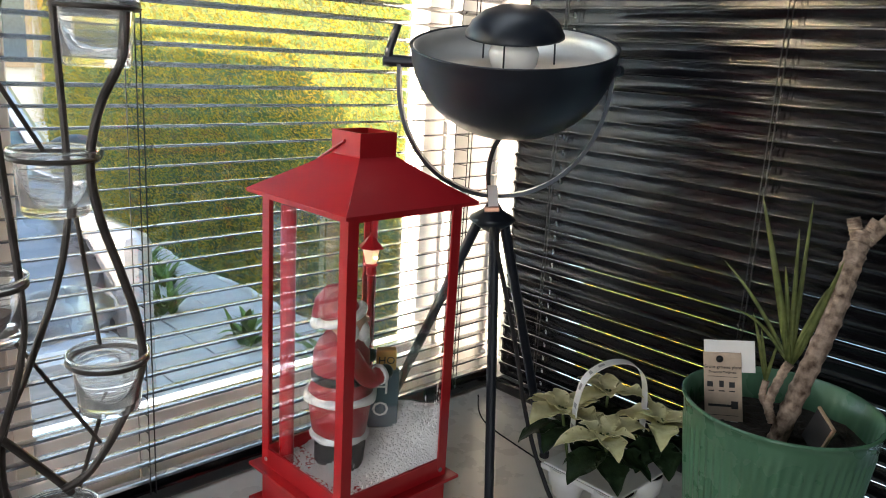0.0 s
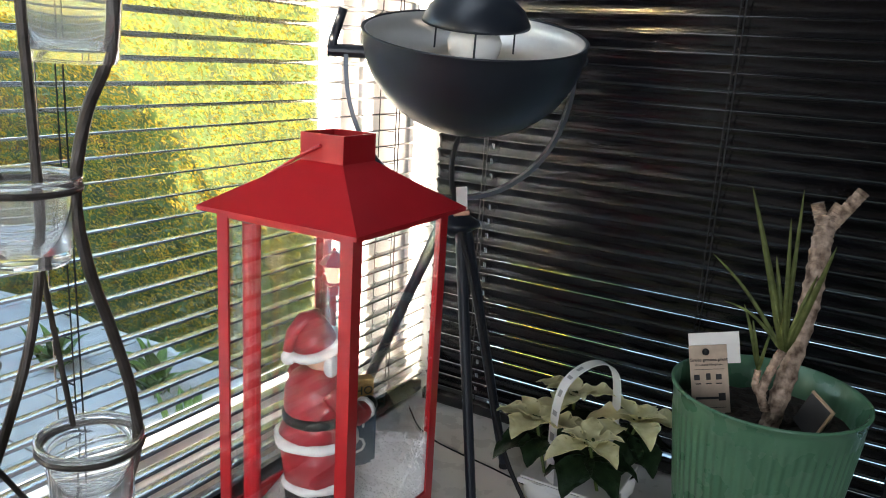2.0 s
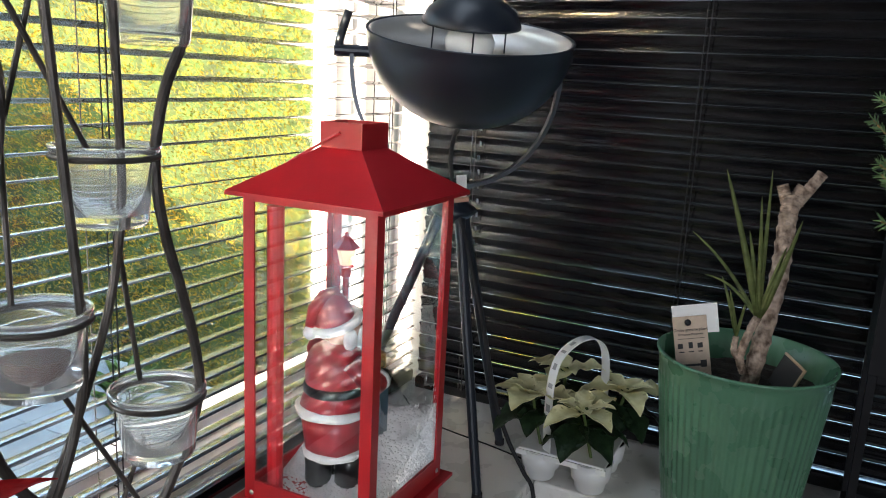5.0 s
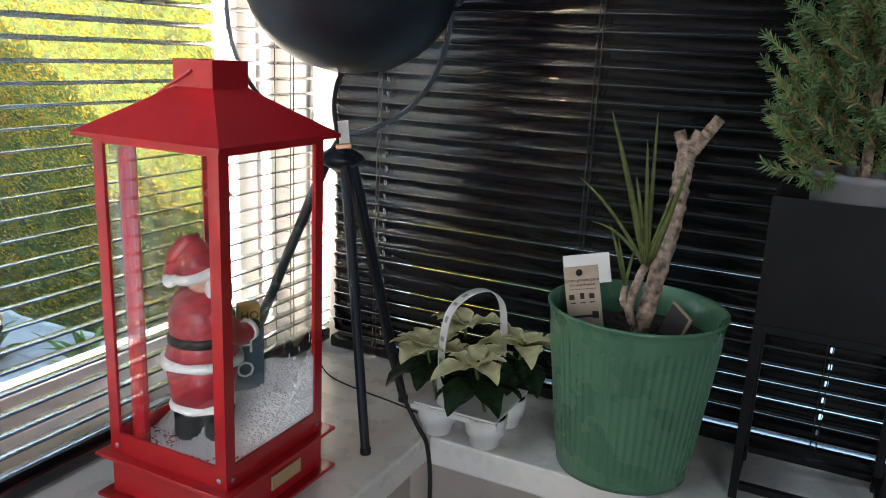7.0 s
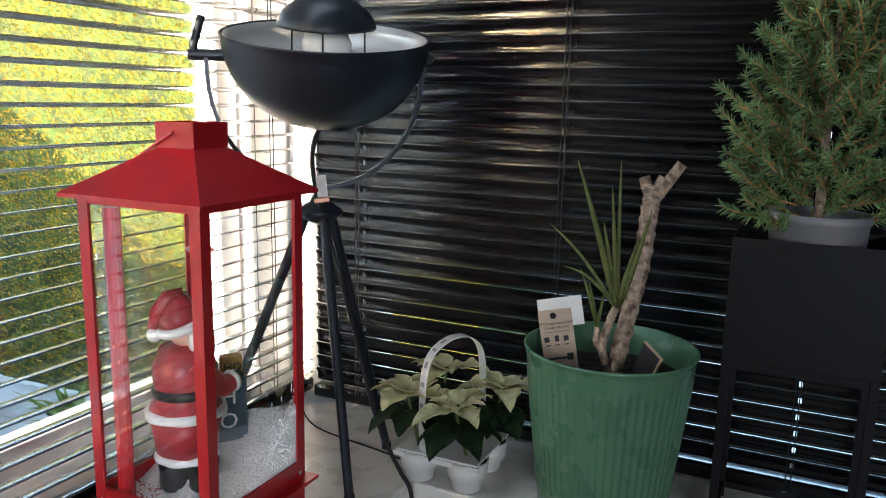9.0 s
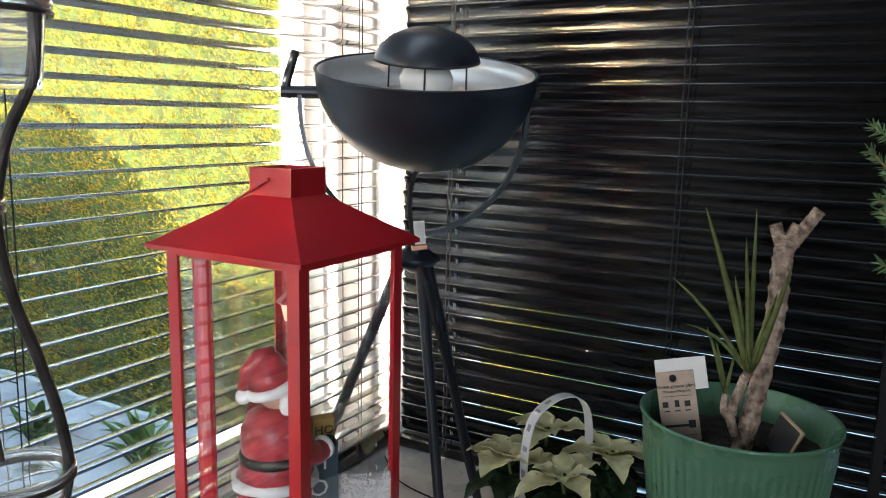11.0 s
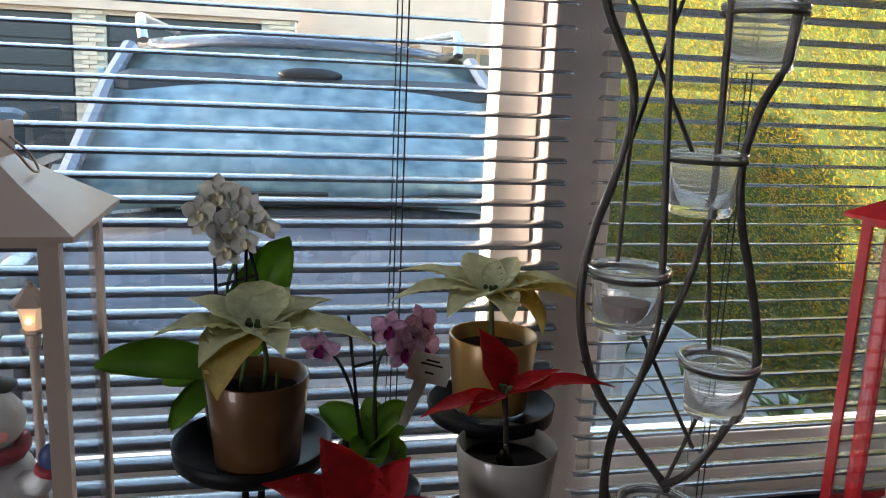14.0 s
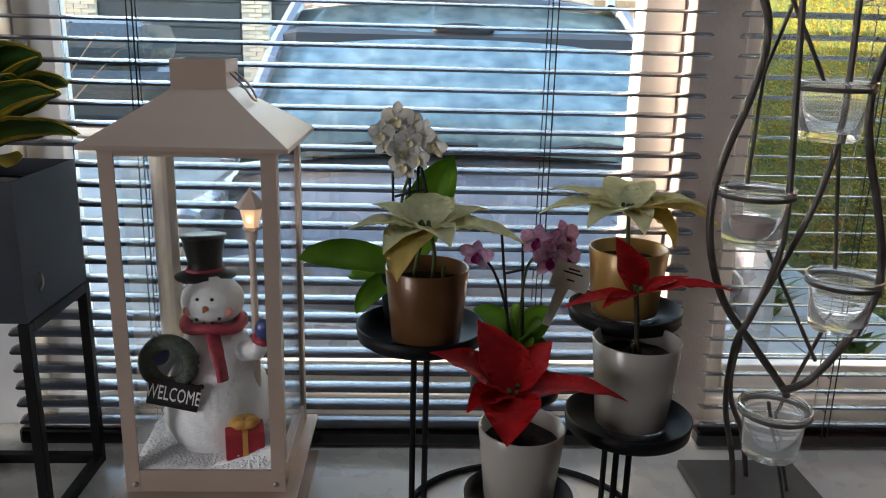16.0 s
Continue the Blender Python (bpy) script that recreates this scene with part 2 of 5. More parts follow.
def text_mesh(name, words, size, material, parent, m, depth=0.0003, align='CENTER'):
    cu = bpy.data.curves.new(name, 'FONT')
    cu.body, cu.size, cu.extrude, cu.align_x, cu.align_y, cu.resolution_u = words, size, depth, align, 'CENTER', 2
    tmp = bpy.data.objects.new(name, cu)
    scene.collection.objects.link(tmp)
    bpy.context.view_layer.update()
    me = bpy.data.meshes.new_from_object(tmp)
    bpy.data.objects.remove(tmp)
    me.materials.clear()
    me.materials.append(material)
    ob = new(name, me)
    ob.parent = parent
    ob.matrix_basis = m
    return ob


def structure(ob, label=""):
    return tagged(ob, label, "", "", "structure")


# ---- sills, walls, floor and ceiling ----
TOP = 1.45
structure(part("sill_north", box(-3.2, 0.10, -0.298, 0.045, -0.038, 0.0, bevel=0.003), M_SILL), "pale stone window sill under the street window")
structure(part("sill_east", box(-0.158, 0.10, -3.4, -0.300, -0.040, -0.002, bevel=0.003), M_SILL), "pale stone window sill under the side window")
structure(part("wall_north", box(-3.2, 0.10, -0.245, 0.12, -0.85, -0.040), M_PLASTER), "plastered wall below the street window")
structure(part("wall_east", box(-0.105, 0.14, -3.4, -0.247, -0.85, -0.042), M_PLASTER), "plastered wall below the side window")
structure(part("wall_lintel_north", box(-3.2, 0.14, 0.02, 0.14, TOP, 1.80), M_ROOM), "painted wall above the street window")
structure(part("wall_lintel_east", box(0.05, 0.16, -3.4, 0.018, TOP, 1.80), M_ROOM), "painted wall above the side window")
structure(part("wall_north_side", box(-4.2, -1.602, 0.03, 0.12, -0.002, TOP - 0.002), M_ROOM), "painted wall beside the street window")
# unseen west wall; its opening is made up to hold the fill lamp
bm = bmesh.new()
add_box(bm, -4.35, -4.2, -3.8, -3.05, -0.85, 1.80)
add_box(bm, -4.35, -4.2, -1.95, 0.2, -0.85, 1.80)
add_box(bm, -4.35, -4.2, -3.05, -1.95, -0.85, 0.05)
add_box(bm, -4.35, -4.2, -3.05, -1.95, 1.35, 1.80)
structure(part("wall_west", bm, M_ROOM), "plain painted wall with an opening added for the fill lamp")
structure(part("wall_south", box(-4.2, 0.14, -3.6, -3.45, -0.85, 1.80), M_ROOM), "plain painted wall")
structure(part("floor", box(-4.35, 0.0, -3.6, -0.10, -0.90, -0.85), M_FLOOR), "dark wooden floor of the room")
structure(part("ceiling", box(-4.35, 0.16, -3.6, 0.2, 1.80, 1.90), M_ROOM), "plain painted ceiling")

# window frames
win = structure(new("window_1"), "white painted street window frame")
for nm, b in (("mullion", (-0.742, -0.676, 0.046, 0.105, -0.01, TOP)), ("frame_bottom", (-1.60, 0.105, 0.060, 0.120, -0.06, 0.035)),
              ("frame_top", (-1.60, 0.105, 0.060, 0.120, TOP - 0.06, TOP)), ("jamb", (-1.60, -1.50, 0.046, 0.105, -0.01, TOP)),
              ("corner_post", (-0.030, 0.150, 0.050, 0.125, -0.01, TOP))):
    part(nm, box(*b, bevel=0.003), M_PIER if nm == "mullion" else M_FRAME, win, "grey-beige painted pier" if nm == "mullion" else "")
for nm, b in (("sash", (-0.790, -0.744, 0.072, 0.115, 0.037, TOP - 0.062)), ("sash", (-1.498, -1.455, 0.072, 0.115, 0.037, TOP - 0.062)),
              ("sash", (-0.674, -0.650, 0.072, 0.115, 0.037, TOP - 0.062)), ("sash", (-0.075, -0.032, 0.072, 0.115, 0.037, TOP - 0.062)),
              ("sash_rail", (-1.453, -0.792, 0.072, 0.115, 0.037, 0.075)), ("sash_rail", (-0.648, -0.077, 0.072, 0.115, 0.037, 0.075))):
    part(nm, box(*b, bevel=0.002), M_FRAME, win)
for x0, x1 in ((-1.453, -0.792), (-0.648, -0.077)):
    g = part("pane", box(x0, x1, 0.092, 0.098, 0.077, TOP - 0.064), M_PANE, win)
    g.visible_shadow = False
part("outer_sill", box(-1.62, 0.14, 0.122, 0.26, -0.085, -0.062, bevel=0.003), M_FRAME, win, "white outer sill")
win2 = structure(new("window_2"), "white painted side window frame behind a closed blind")
for nm, b in (("corner_jamb", (0.062, 0.112, -0.12, 0.046, 0.037, TOP - 0.062)), ("frame_bottom", (0.060, 0.115, -2.5, 0.048, -0.04, 0.035)), ("frame_top", (0.060, 0.115, -2.5, 0.048, TOP - 0.06, TOP)),
              ("mullion", (0.060, 0.110, -1.02, -0.96, 0.037, TOP - 0.062)), ("jamb", (0.060, 0.110, -2.5, -2.42, 0.037, TOP - 0.062))):
    part(nm, box(*b, bevel=0.003), M_FRAME, win2)
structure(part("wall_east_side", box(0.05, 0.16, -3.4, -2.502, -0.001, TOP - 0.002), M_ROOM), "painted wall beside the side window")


# ---- venetian blinds ----
def slat_mesh(name, length, material, holes=(), depth=0.025, crown=0.0022, t=0.00022):
    """A crowned slat along x, with a slot for the lift cord at each place in holes."""
    bm = bmesh.new()
    prof = []
    for k in range(7):
        u = -1 + 2 * k / 6
        prof.append((u * depth / 2, crown * (1 - u * u)))
    slots = [(x + 0.0045, x + 0.0085) for x in holes]
    stops = sorted([0.0, 0.004, length - 0.004, length] + [q for p in slots for q in p])
    rows = []
    for x in stops:
        s = 0.72 if x in (0.0, length) else 1.0
        rows.append([bm.verts.new((x, y * s, z)) for y, z in prof] + [bm.verts.new((x, y * s, z - t)) for y, z in prof[::-1]])
    n = len(rows[0])
    for i, (a, b) in enumerate(zip(rows, rows[1:])):
        slotted = any(abs(stops[i] - p[0]) < 1e-6 for p in slots)
        for k in range(n):
            if slotted and k in (2, 3, 9, 10):
                continue
            f = bm.faces.new((a[k], b[k], b[(k + 1) % n], a[(k + 1) % n]))
            f.smooth = k not in (6, 13)
    bm.faces.new(rows[0])
    bm.faces.new(rows[-1][::-1])
    me = bpy.data.meshes.new(name)
    bm.to_mesh(me)
    bm.free()
    me.materials.append(material)
    return me


def blind(name, label, length, m, z0, count, pitch, tilt, cords, material, bottom, slots=(), crown=0.0022, depth=0.025, group="venetian blinds"):
    """A blind along local x; m places it; tilt is the turn of the slats about their length."""
    ob = new(name)
    ob.matrix_basis = m
    tagged(ob, label, "blind", group)
    me = slat_mesh("slat", length, material, slots, depth, crown)
    rnd = random.Random(len(name) + count)
    for k in range(count):
        tt = tilt + rnd.uniform(-1.2, 1.2)
        shared("slat", me, ob, pose(rnd.uniform(-0.0012, 0.0012), 0, z0 + k * pitch + rnd.uniform(-0.0006, 0.0006), tt, 0, 0))
    part("bottom_rail", box(0, length, -0.0125, 0.0125, bottom - 0.003, bottom + 0.017, bevel=0.004), M_SLATB, ob)
    part("head_rail", box(0, length, -0.014, 0.014, z0 + count * pitch, z0 + count * pitch + 0.03, bevel=0.002), material, ob)
    ztop = z0 + count * pitch
    for x in cords:
        for dy in (-0.0135, 0.0135):
            part("ladder_cord", tube([(x, dy, bottom + 0.01), (x + 0.001, dy, ztop)], 0.0007, 5), M_CORD, ob)
        part("lift_cord", tube([(x + 0.006, -0.0145, bottom + 0.01), (x + 0.007, -0.0145, ztop)], 0.0008, 5), M_CORD, ob)
        bm = bmesh.new()
        for k in range(count):
            z = z0 + k * pitch
            add_box(bm, x - 0.0006, x + 0.0006, -0.013, 0.013, z - 0.0012, z - 0.0004)
        tagged(part("ladder_rungs", bm, M_CORD, ob), "", "", "", "stuff")
    return ob


PITCH = 0.0215
blind("venetian_blind", "black aluminium venetian blind with open slats behind potted plants", 0.765, pose(-1.502, 0, 0), 0.0310, 62, PITCH, 9, (0.160, 0.592), M_SLAT, 0.006)
blind("venetian_blind", "black aluminium venetian blind with open slats beside the corner", 0.747, pose(-0.704, 0, 0), 0.0305, 62, PITCH, -11, (0.150, 0.640), M_SLAT, 0.006)
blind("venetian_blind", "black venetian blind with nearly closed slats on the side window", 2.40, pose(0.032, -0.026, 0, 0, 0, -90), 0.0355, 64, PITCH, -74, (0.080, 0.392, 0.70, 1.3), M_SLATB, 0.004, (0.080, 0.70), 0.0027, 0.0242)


# ---- outdoors ----
M_HEDGE = leaf_mat("hedge_sprays", (0.074, 0.155, 0.015), (0.42, 0.255, 0.022), rough=0.6, translucent=0.2, vscale=1.2)
nt = M_HEDGE.node_tree
# darkened green puts the shade of the gaps between sprays into the core
M_HEDGECORE = mat("hedge_inner_shade", (0.035, 0.058, 0.008), rough=0.9, vary=0.5, scale=12, bump=0.5, bscale=40)
M_PAVER = mat("concrete_paver", (0.36, 0.36, 0.35), rough=0.85, vary=0.2, scale=14, bump=0.3, bscale=120, objrand=0.5)
M_GROUND = mat("ground_sand_and_asphalt", (0.28, 0.275, 0.26), rough=0.9, vary=0.2, scale=3, bump=0.3)
M_CAR = mat("car_silver_blue_paint", (0.20, 0.205, 0.235), rough=0.28, metal=0.4, vary=0.05, scale=3, bump=0.01, coat=0.6)
# pale blue mottling paints reflected sky and trees into the glass colour
M_CARGLASS = mat("car_glass_sky_reflection", (0.19, 0.33, 0.42), rough=0.18, vary=0.22, scale=13, bump=0.02, spec=1.0, coat=0.4, col2=(0.36, 0.52, 0.60))
M_CARBLACK = mat("car_black_plastic", (0.02, 0.02, 0.022), rough=0.5, vary=0.1)
M_DARKCAR = mat("dark_car_paint", (0.02, 0.022, 0.025), rough=0.25, vary=0.1, coat=0.5)
M_BRICK = mat("pale_brick", (0.52, 0.43, 0.33), rough=0.9, vary=0.12, scale=9, bump=0.3, objrand=0.7)
M_MORTAR = mat("mortar", (0.40, 0.37, 0.32), rough=0.95, vary=0.1)
M_DOOR = mat("dark_garage_door", (0.035, 0.04, 0.045), rough=0.5, vary=0.1)
M_RENDER = mat("pale_facade_render", (0.50, 0.38, 0.30), rough=0.9, vary=0.06, scale=3)
M_TIMBER = mat("brown_window_timber", (0.30, 0.17, 0.09), rough=0.6, vary=0.2)
M_WINDARK = mat("far_window_glass", (0.05, 0.06, 0.07), rough=0.1, vary=0.2, bump=0)
M_HERB = leaf_mat("border_leaves", (0.05, 0.10, 0.02), (0.16, 0.24, 0.06), translucent=0.2)
GZ = -0.91

# unseen wall, added to stop the low sun entering the west opening
structure(part("wall_sun_block", box(-6.6, -6.4, -6.0, 0.35, GZ, 2.6), M_PLASTER), "unseen plastered wall added to keep sun off the west opening")
structure(part("ground", box(-90, 90, -90, 90, GZ - 0.2, GZ - 0.012), M_GROUND), "grey ground that reaches the far street")
paving = structure(new("pavement"), "grey concrete slab paving in front of the window")
bm = box(-0.147, 0.147, -0.147, 0.147, -0.04, 0.0, bevel=0.004)
pv = bpy.data.meshes.new("paving_slab")
bm.to_mesh(pv)
bm.free()
pv.materials.append(M_PAVER)
rnd = random.Random(5)
for i in range(12):
    for j in range(22):
        shared("paving_slab", pv, paving, pose(-2.05 + 0.3 * i, 0.45 + 0.3 * j, GZ + rnd.uniform(-0.003, 0.003), rnd.uniform(-.5, .5), rnd.uniform(-.5, .5), rnd.choice((0, 90, 180))))


def hedge():
    """A clipped conifer hedge: a core coloured dark as inner shade under a coat of small flat sprays."""
    rng = np.random.default_rng(4)
    x0, y0, y1, z0, z1 = 1.38, 0.25, 6.6, GZ, 1.45
    core = bmesh.new()
    nx, nz = 60, 24
    grid = []
    for i in range(nx + 1):
        row = []
        for k in range(nz + 1):
            y, z = y0 + (y1 - y0) * i / nx, z0 + (z1 - z0) * k / nz
            row.append(core.verts.new((x0 + 0.06 * noise.noise((y * 2, z * 2, 1)) + 0.03 * noise.noise((y * 7, z * 7, 3)) + 0.06, y, z)))
        grid.append(row)
    back = [[core.verts.new((x0 + 0.7, r[k].co.y, r[k].co.z)) for k in (0, nz)] for r in (grid[0], grid[-1])]
    for i in range(nx):
        for k in range(nz):
            core.faces.new((grid[i][k], grid[i][k + 1], grid[i + 1][k + 1], grid[i + 1][k]))
    core.faces.new([grid[0][k] for k in range(nz + 1)] + [back[0][1], back[0][0]])
    core.faces.new([grid[-1][k] for k in range(nz, -1, -1)] + [back[1][0], back[1][1]])
    core.faces.new([g[nz] for g in grid] + [back[1][1], back[0][1]])
    ob = new("hedge")
    tagged(ob, "tall clipped yellow-green conifer hedge outside the window", "hedge")
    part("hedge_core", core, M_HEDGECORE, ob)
    n = 140000
    y = y0 + (y1 - y0) * rng.random(n) ** 1.15
    z = z0 + 0.05 + (z1 + 0.05 - z0) * rng.random(n)
    clump = np.array([0.06 * noise.noise((a * 2, b * 2, 1)) + 0.05 * noise.noise((a * 6, b * 6, 3)) for a, b in zip(y, z)])
    x = x0 + clump + rng.normal(0, 0.032, n) + 0.012
    L, W = rng.uniform(0.012, 0.028, n), rng.uniform(0.0035, 0.0075, n)
    d = np.stack([-np.abs(rng.normal(0.6, 0.4, n)), rng.normal(0, 0.6, n), rng.normal(0.55, 0.5, n)], 1)
    d /= np.linalg.norm(d, axis=1)[:, None]
    s = np.cross(d, rng.normal(0, 1, (n, 3)))
    s /= np.linalg.norm(s, axis=1)[:, None] + 1e-9
    p = np.stack([x, y, z], 1)
    v = np.stack([p, p + d * (L * 0.5)[:, None] + s * W[:, None] * 0.5, p + d * L[:, None], p + d * (L * 0.5)[:, None] - s * W[:, None] * 0.5], 1).reshape(-1, 3)
    me = bpy.data.meshes.new("sprays")
    me.from_pydata(v.tolist(), [], np.arange(4 * n).reshape(-1, 4).tolist())
    me.materials.append(M_HEDGE)
    lf = new("sprays", me)
    lf.parent = ob
    tagged(lf, "", "", "", "stuff")


hedge()
g = nt.nodes.new("ShaderNodeNewGeometry")
mr = [q for q in nt.nodes if q.type == 'MAP_RANGE'][0]
ma = nt.nodes.new("ShaderNodeMath")
ma.operation = 'MULTIPLY_ADD'
nt.links.new(g.outputs["Random Per Island"], ma.inputs[0])
ma.inputs[1].default_value = 0.9
nt.links.new([q for q in nt.nodes if q.type == 'TEX_NOISE'][0].outputs["Fac"], ma.inputs[2])
nt.links.new(ma.outputs[0], mr.inputs[0])
mr.inputs[1].default_value, mr.inputs[2].default_value = 0.42, 1.3

rnd = random.Random(8)
for k in range(7):
    bm = bmesh.new()
    cx, cy = rnd.uniform(0.72, 1.15), 1.3 + 0.55 * k + rnd.uniform(-.1, .1)
    for q in range(26):
        add_leaf(bm, (cx + rnd.uniform(-.05, .05), cy + rnd.uniform(-.05, .05), GZ), rnd.uniform(0, 6.28), rnd.uniform(.12, .3), rnd.uniform(.03, .06), rise=rnd.uniform(.7, 1.3), droop=rnd.uniform(.5, 1.6), shape="ovate", seg=5)
    tagged(part("border_plant", bm, M_HERB), "leafy green border plant at the foot of the hedge", "plant", "border plants")

# the parked car in front of the window, bonnet towards the house
car = thing("car", (-0.84, 0, GZ), "parked silver-blue car facing the window, sky reflection painted on its windscreen", "car")
car.scale = (1.15, 1.0, 0.94)


def skin(rows):
    """A body panel over rows of (y, z, half width, crown)."""
    bm = bmesh.new()
    vs = []
    n = 12
    for y, z, w, c in rows:
        vs.append([bm.verts.new((w * u, y, z - c * abs(u) ** 2.6)) for u in [-1 + 2 * k / n for k in range(n + 1)]])
    for a, b in zip(vs, vs[1:]):
        for k in range(n):
            bm.faces.new((a[k], a[k + 1], b[k + 1], b[k]))
    bmesh.ops.solidify(bm, geom=bm.faces[:], thickness=0.02)
    return bm


part("bonnet", skin([(1.40, 0.62, 0.66, 0.10), (1.46, 0.74, 0.70, 0.08), (1.60, 0.84, 0.73, 0.07), (1.80, 0.93, 0.75, 0.06), (2.02, 0.99, 0.75, 0.06)]), M_CAR, car, smooth=True)
part("windscreen", skin([(2.08, 1.02, 0.745, 0.05), (2.30, 1.20, 0.72, 0.05), (2.60, 1.45, 0.68, 0.05), (2.84, 1.62, 0.635, 0.045)]), M_CARGLASS, car, "windscreen with a mottled blue sky reflection painted in", smooth=True)
part("roof", skin([(2.86, 1.63, 0.64, 0.06), (3.2, 1.70, 0.65, 0.06), (4.2, 1.73, 0.65, 0.06), (5.2, 1.61, 0.62, 0.06)]), M_CAR, car, smooth=True)
part("cowl", skin([(2.00, 0.985, 0.74, 0.05), (2.10, 1.005, 0.74, 0.05)]), M_CARBLACK, car, "black plastic wiper cowl")
for s in (-1, 1):
    part("side_pillar", tube([(s * 0.775, 2.05, 0.97), (s * 0.735, 2.35, 1.20), (s * 0.69, 2.65, 1.44), (s * 0.645, 2.88, 1.60)], 0.03, 8), M_CAR, car)
    part("roof_rail", tube([(s * 0.60, 2.90, 1.63), (s * 0.615, 2.97, 1.70), (s * 0.63, 3.10, 1.745), (s * 0.63, 4.6, 1.76), (s * 0.62, 4.7, 1.71)], 0.020, 8), M_STEEL, car, "bright roof rail")
    bm = bmesh.new()
    add_box(bm, s * 0.78 - 0.05, s * 0.78 + 0.05, 1.45, 5.3, 0.25, 0.92, bevel=0.045)
    part("body_side", bm, M_CAR, car)
    part("side_glass", box(s * 0.72 - 0.01, s * 0.72 + 0.01, 2.7, 5.0, 0.95, 1.5), M_CARGLASS, car)
    mirror = part("wing_mirror", add_ball(bmesh.new(), (s * 0.93, 2.45, 1.04), 0.1, scale=(1.0, 0.6, 0.75)), M_CARBLACK, car)
    for yy in (2.0, 4.5):
        wheel = part("wheel", lathe([(0.0, -0.10), (0.30, -0.10), (0.33, -0.06), (0.33, 0.06), (0.30, 0.10), (0.0, 0.10)], 24, pose(s * 0.74, yy, 0.33, 0, 90, 0)), M_CARBLACK, car)
        part("rim", lathe([(0.0, 0.0), (0.20, 0.0), (0.22, 0.015), (0.0, 0.02)], 16, pose(s * 0.845, yy, 0.33, 0, 90 * s, 0)), M_STEEL, wheel)
    part("headlight", add_ball(bmesh.new(), (s * 0.58, 1.46, 0.70), 0.12, scale=(1.2, 0.5, 0.7)), M_GLASS, car)
part("front_panel", box(-0.72, 0.72, 1.38, 1.52, 0.22, 0.62, bevel=0.05), M_CAR, car)
part("cabin", box(-0.70, 0.70, 2.6, 5.2, 0.9, 1.5, bevel=0.08), M_CARBLACK, car)
part("rear_mirror", add_ball(bmesh.new(), (0.0, 2.66, 1.505), 0.1, scale=(1.2, 0.15, 0.32)), M_CARBLACK, car)
for x0 in (-0.55, 0.12):
    part("wiper", tube([(x0, 2.05, 1.03), (x0 + 0.25, 2.09, 1.06), (x0 + 0.58, 2.10, 1.055)], 0.010, 6), M_CARBLACK, car)

# buildings across the street
gar = thing("garage_block", (0, 12.0, GZ - 0.15), "pale brick garages with dark doors across the street", "building")
bx = [(-8.9, -6.0), (-3.75, -3.30), (-1.06, -0.55)]
part("fascia", box(-9.0, -0.50, -0.08, 0.4, 2.42, 2.95), M_RENDER, gar, "pale fascia board")
for a, b in bx:
    pier = part("brick_pier", box(a, b, 0.02, 0.4, 0, 2.42), M_MORTAR, gar)
    bme = bpy.data.meshes.new("brick")
    q = box(-0.102, 0.102, -0.05, 0.0, -0.027, 0.027)
    q.to_mesh(bme)
    q.free()
    bme.materials.append(M_BRICK)
    nrow = 37
    for r in range(12, nrow):
        off = 0.108 * (r % 2)
        for c in range(int((b - a) / 0.216) + (0 if r % 2 else 1)):
            x = a + 0.108 + off + c * 0.216
            if x + 0.1 < b + 0.05 and x > -6.9:
                shared("brick", bme, pier, pose(x, 0.02, 0.033 + r * 0.065))
for a, b in ((-6.0, -3.75), (-3.30, -1.06)):
    d = part("garage_door", box(a, b, 0.10, 0.16, 0, 2.35), M_DOOR, gar)
    for k in range(6):
        part("door_panel", box(a + 0.04, b - 0.04, 0.075, 0.10, 0.05 + k * 0.385, 0.41 + k * 0.385, bevel=0.008), M_DOOR, d)
    part("door_frame", box(a, b, 0.02, 0.10, 2.35, 2.42), M_RENDER, gar)
hs = thing("row_house", (3.2, 13.0, GZ - 0.15), "pale rendered row house with timber windows", "building")
part("wall", box(-3.7, 6.0, 0, 5, 0, 6.0), M_RENDER, hs)
part("roof", box(-3.9, 6.2, -0.4, 5.4, 6.0, 6.3), M_DARKCAR, hs)
for x in (-2.9, -1.2, 2.2):
    w = part("window", box(x, x + 1.3, -0.06, 0.02, 1.0, 2.2), M_TIMBER, hs)
    for k in range(2):
        part("pane", box(x + 0.08 + k * 0.6, x + 0.60 + k * 0.6, -0.075, -0.06, 1.1, 2.1), M_WINDARK, w)
part("door", box(0.6, 1.5, -0.05, 0.02, 0.1, 2.2), M_TIMBER, hs)
part("drain_pipe", tube([(0.25, -0.06, 0.0), (0.25, -0.06, 6.0)], 0.05, 8), M_TIMBER, hs)
dc = thing("dark_car", (-4.6, 9.0, GZ), "dark parked car in front of the garages", "car")
bm = bmesh.new()
add_box(bm, -1.9, 1.2, -0.85, 0.85, 0.28, 0.98, bevel=0.16)
part("body", bm, M_DARKCAR, dc)
bm = bmesh.new()
add_box(bm, -1.6, 0.55, -0.68, 0.68, 0.95, 1.50, bevel=0.22)
part("cabin", bm, M_WINDARK, dc)
for x in (-1.3, 0.7):
    for y in (-0.82, 0.82):
        part("wheel", lathe([(0.0, -0.1), (0.3, -0.1), (0.32, 0.0), (0.3, 0.1), (0.0, 0.1)], 20, pose(x, y, 0.32, 90, 0, 0)), M_CARBLACK, dc)

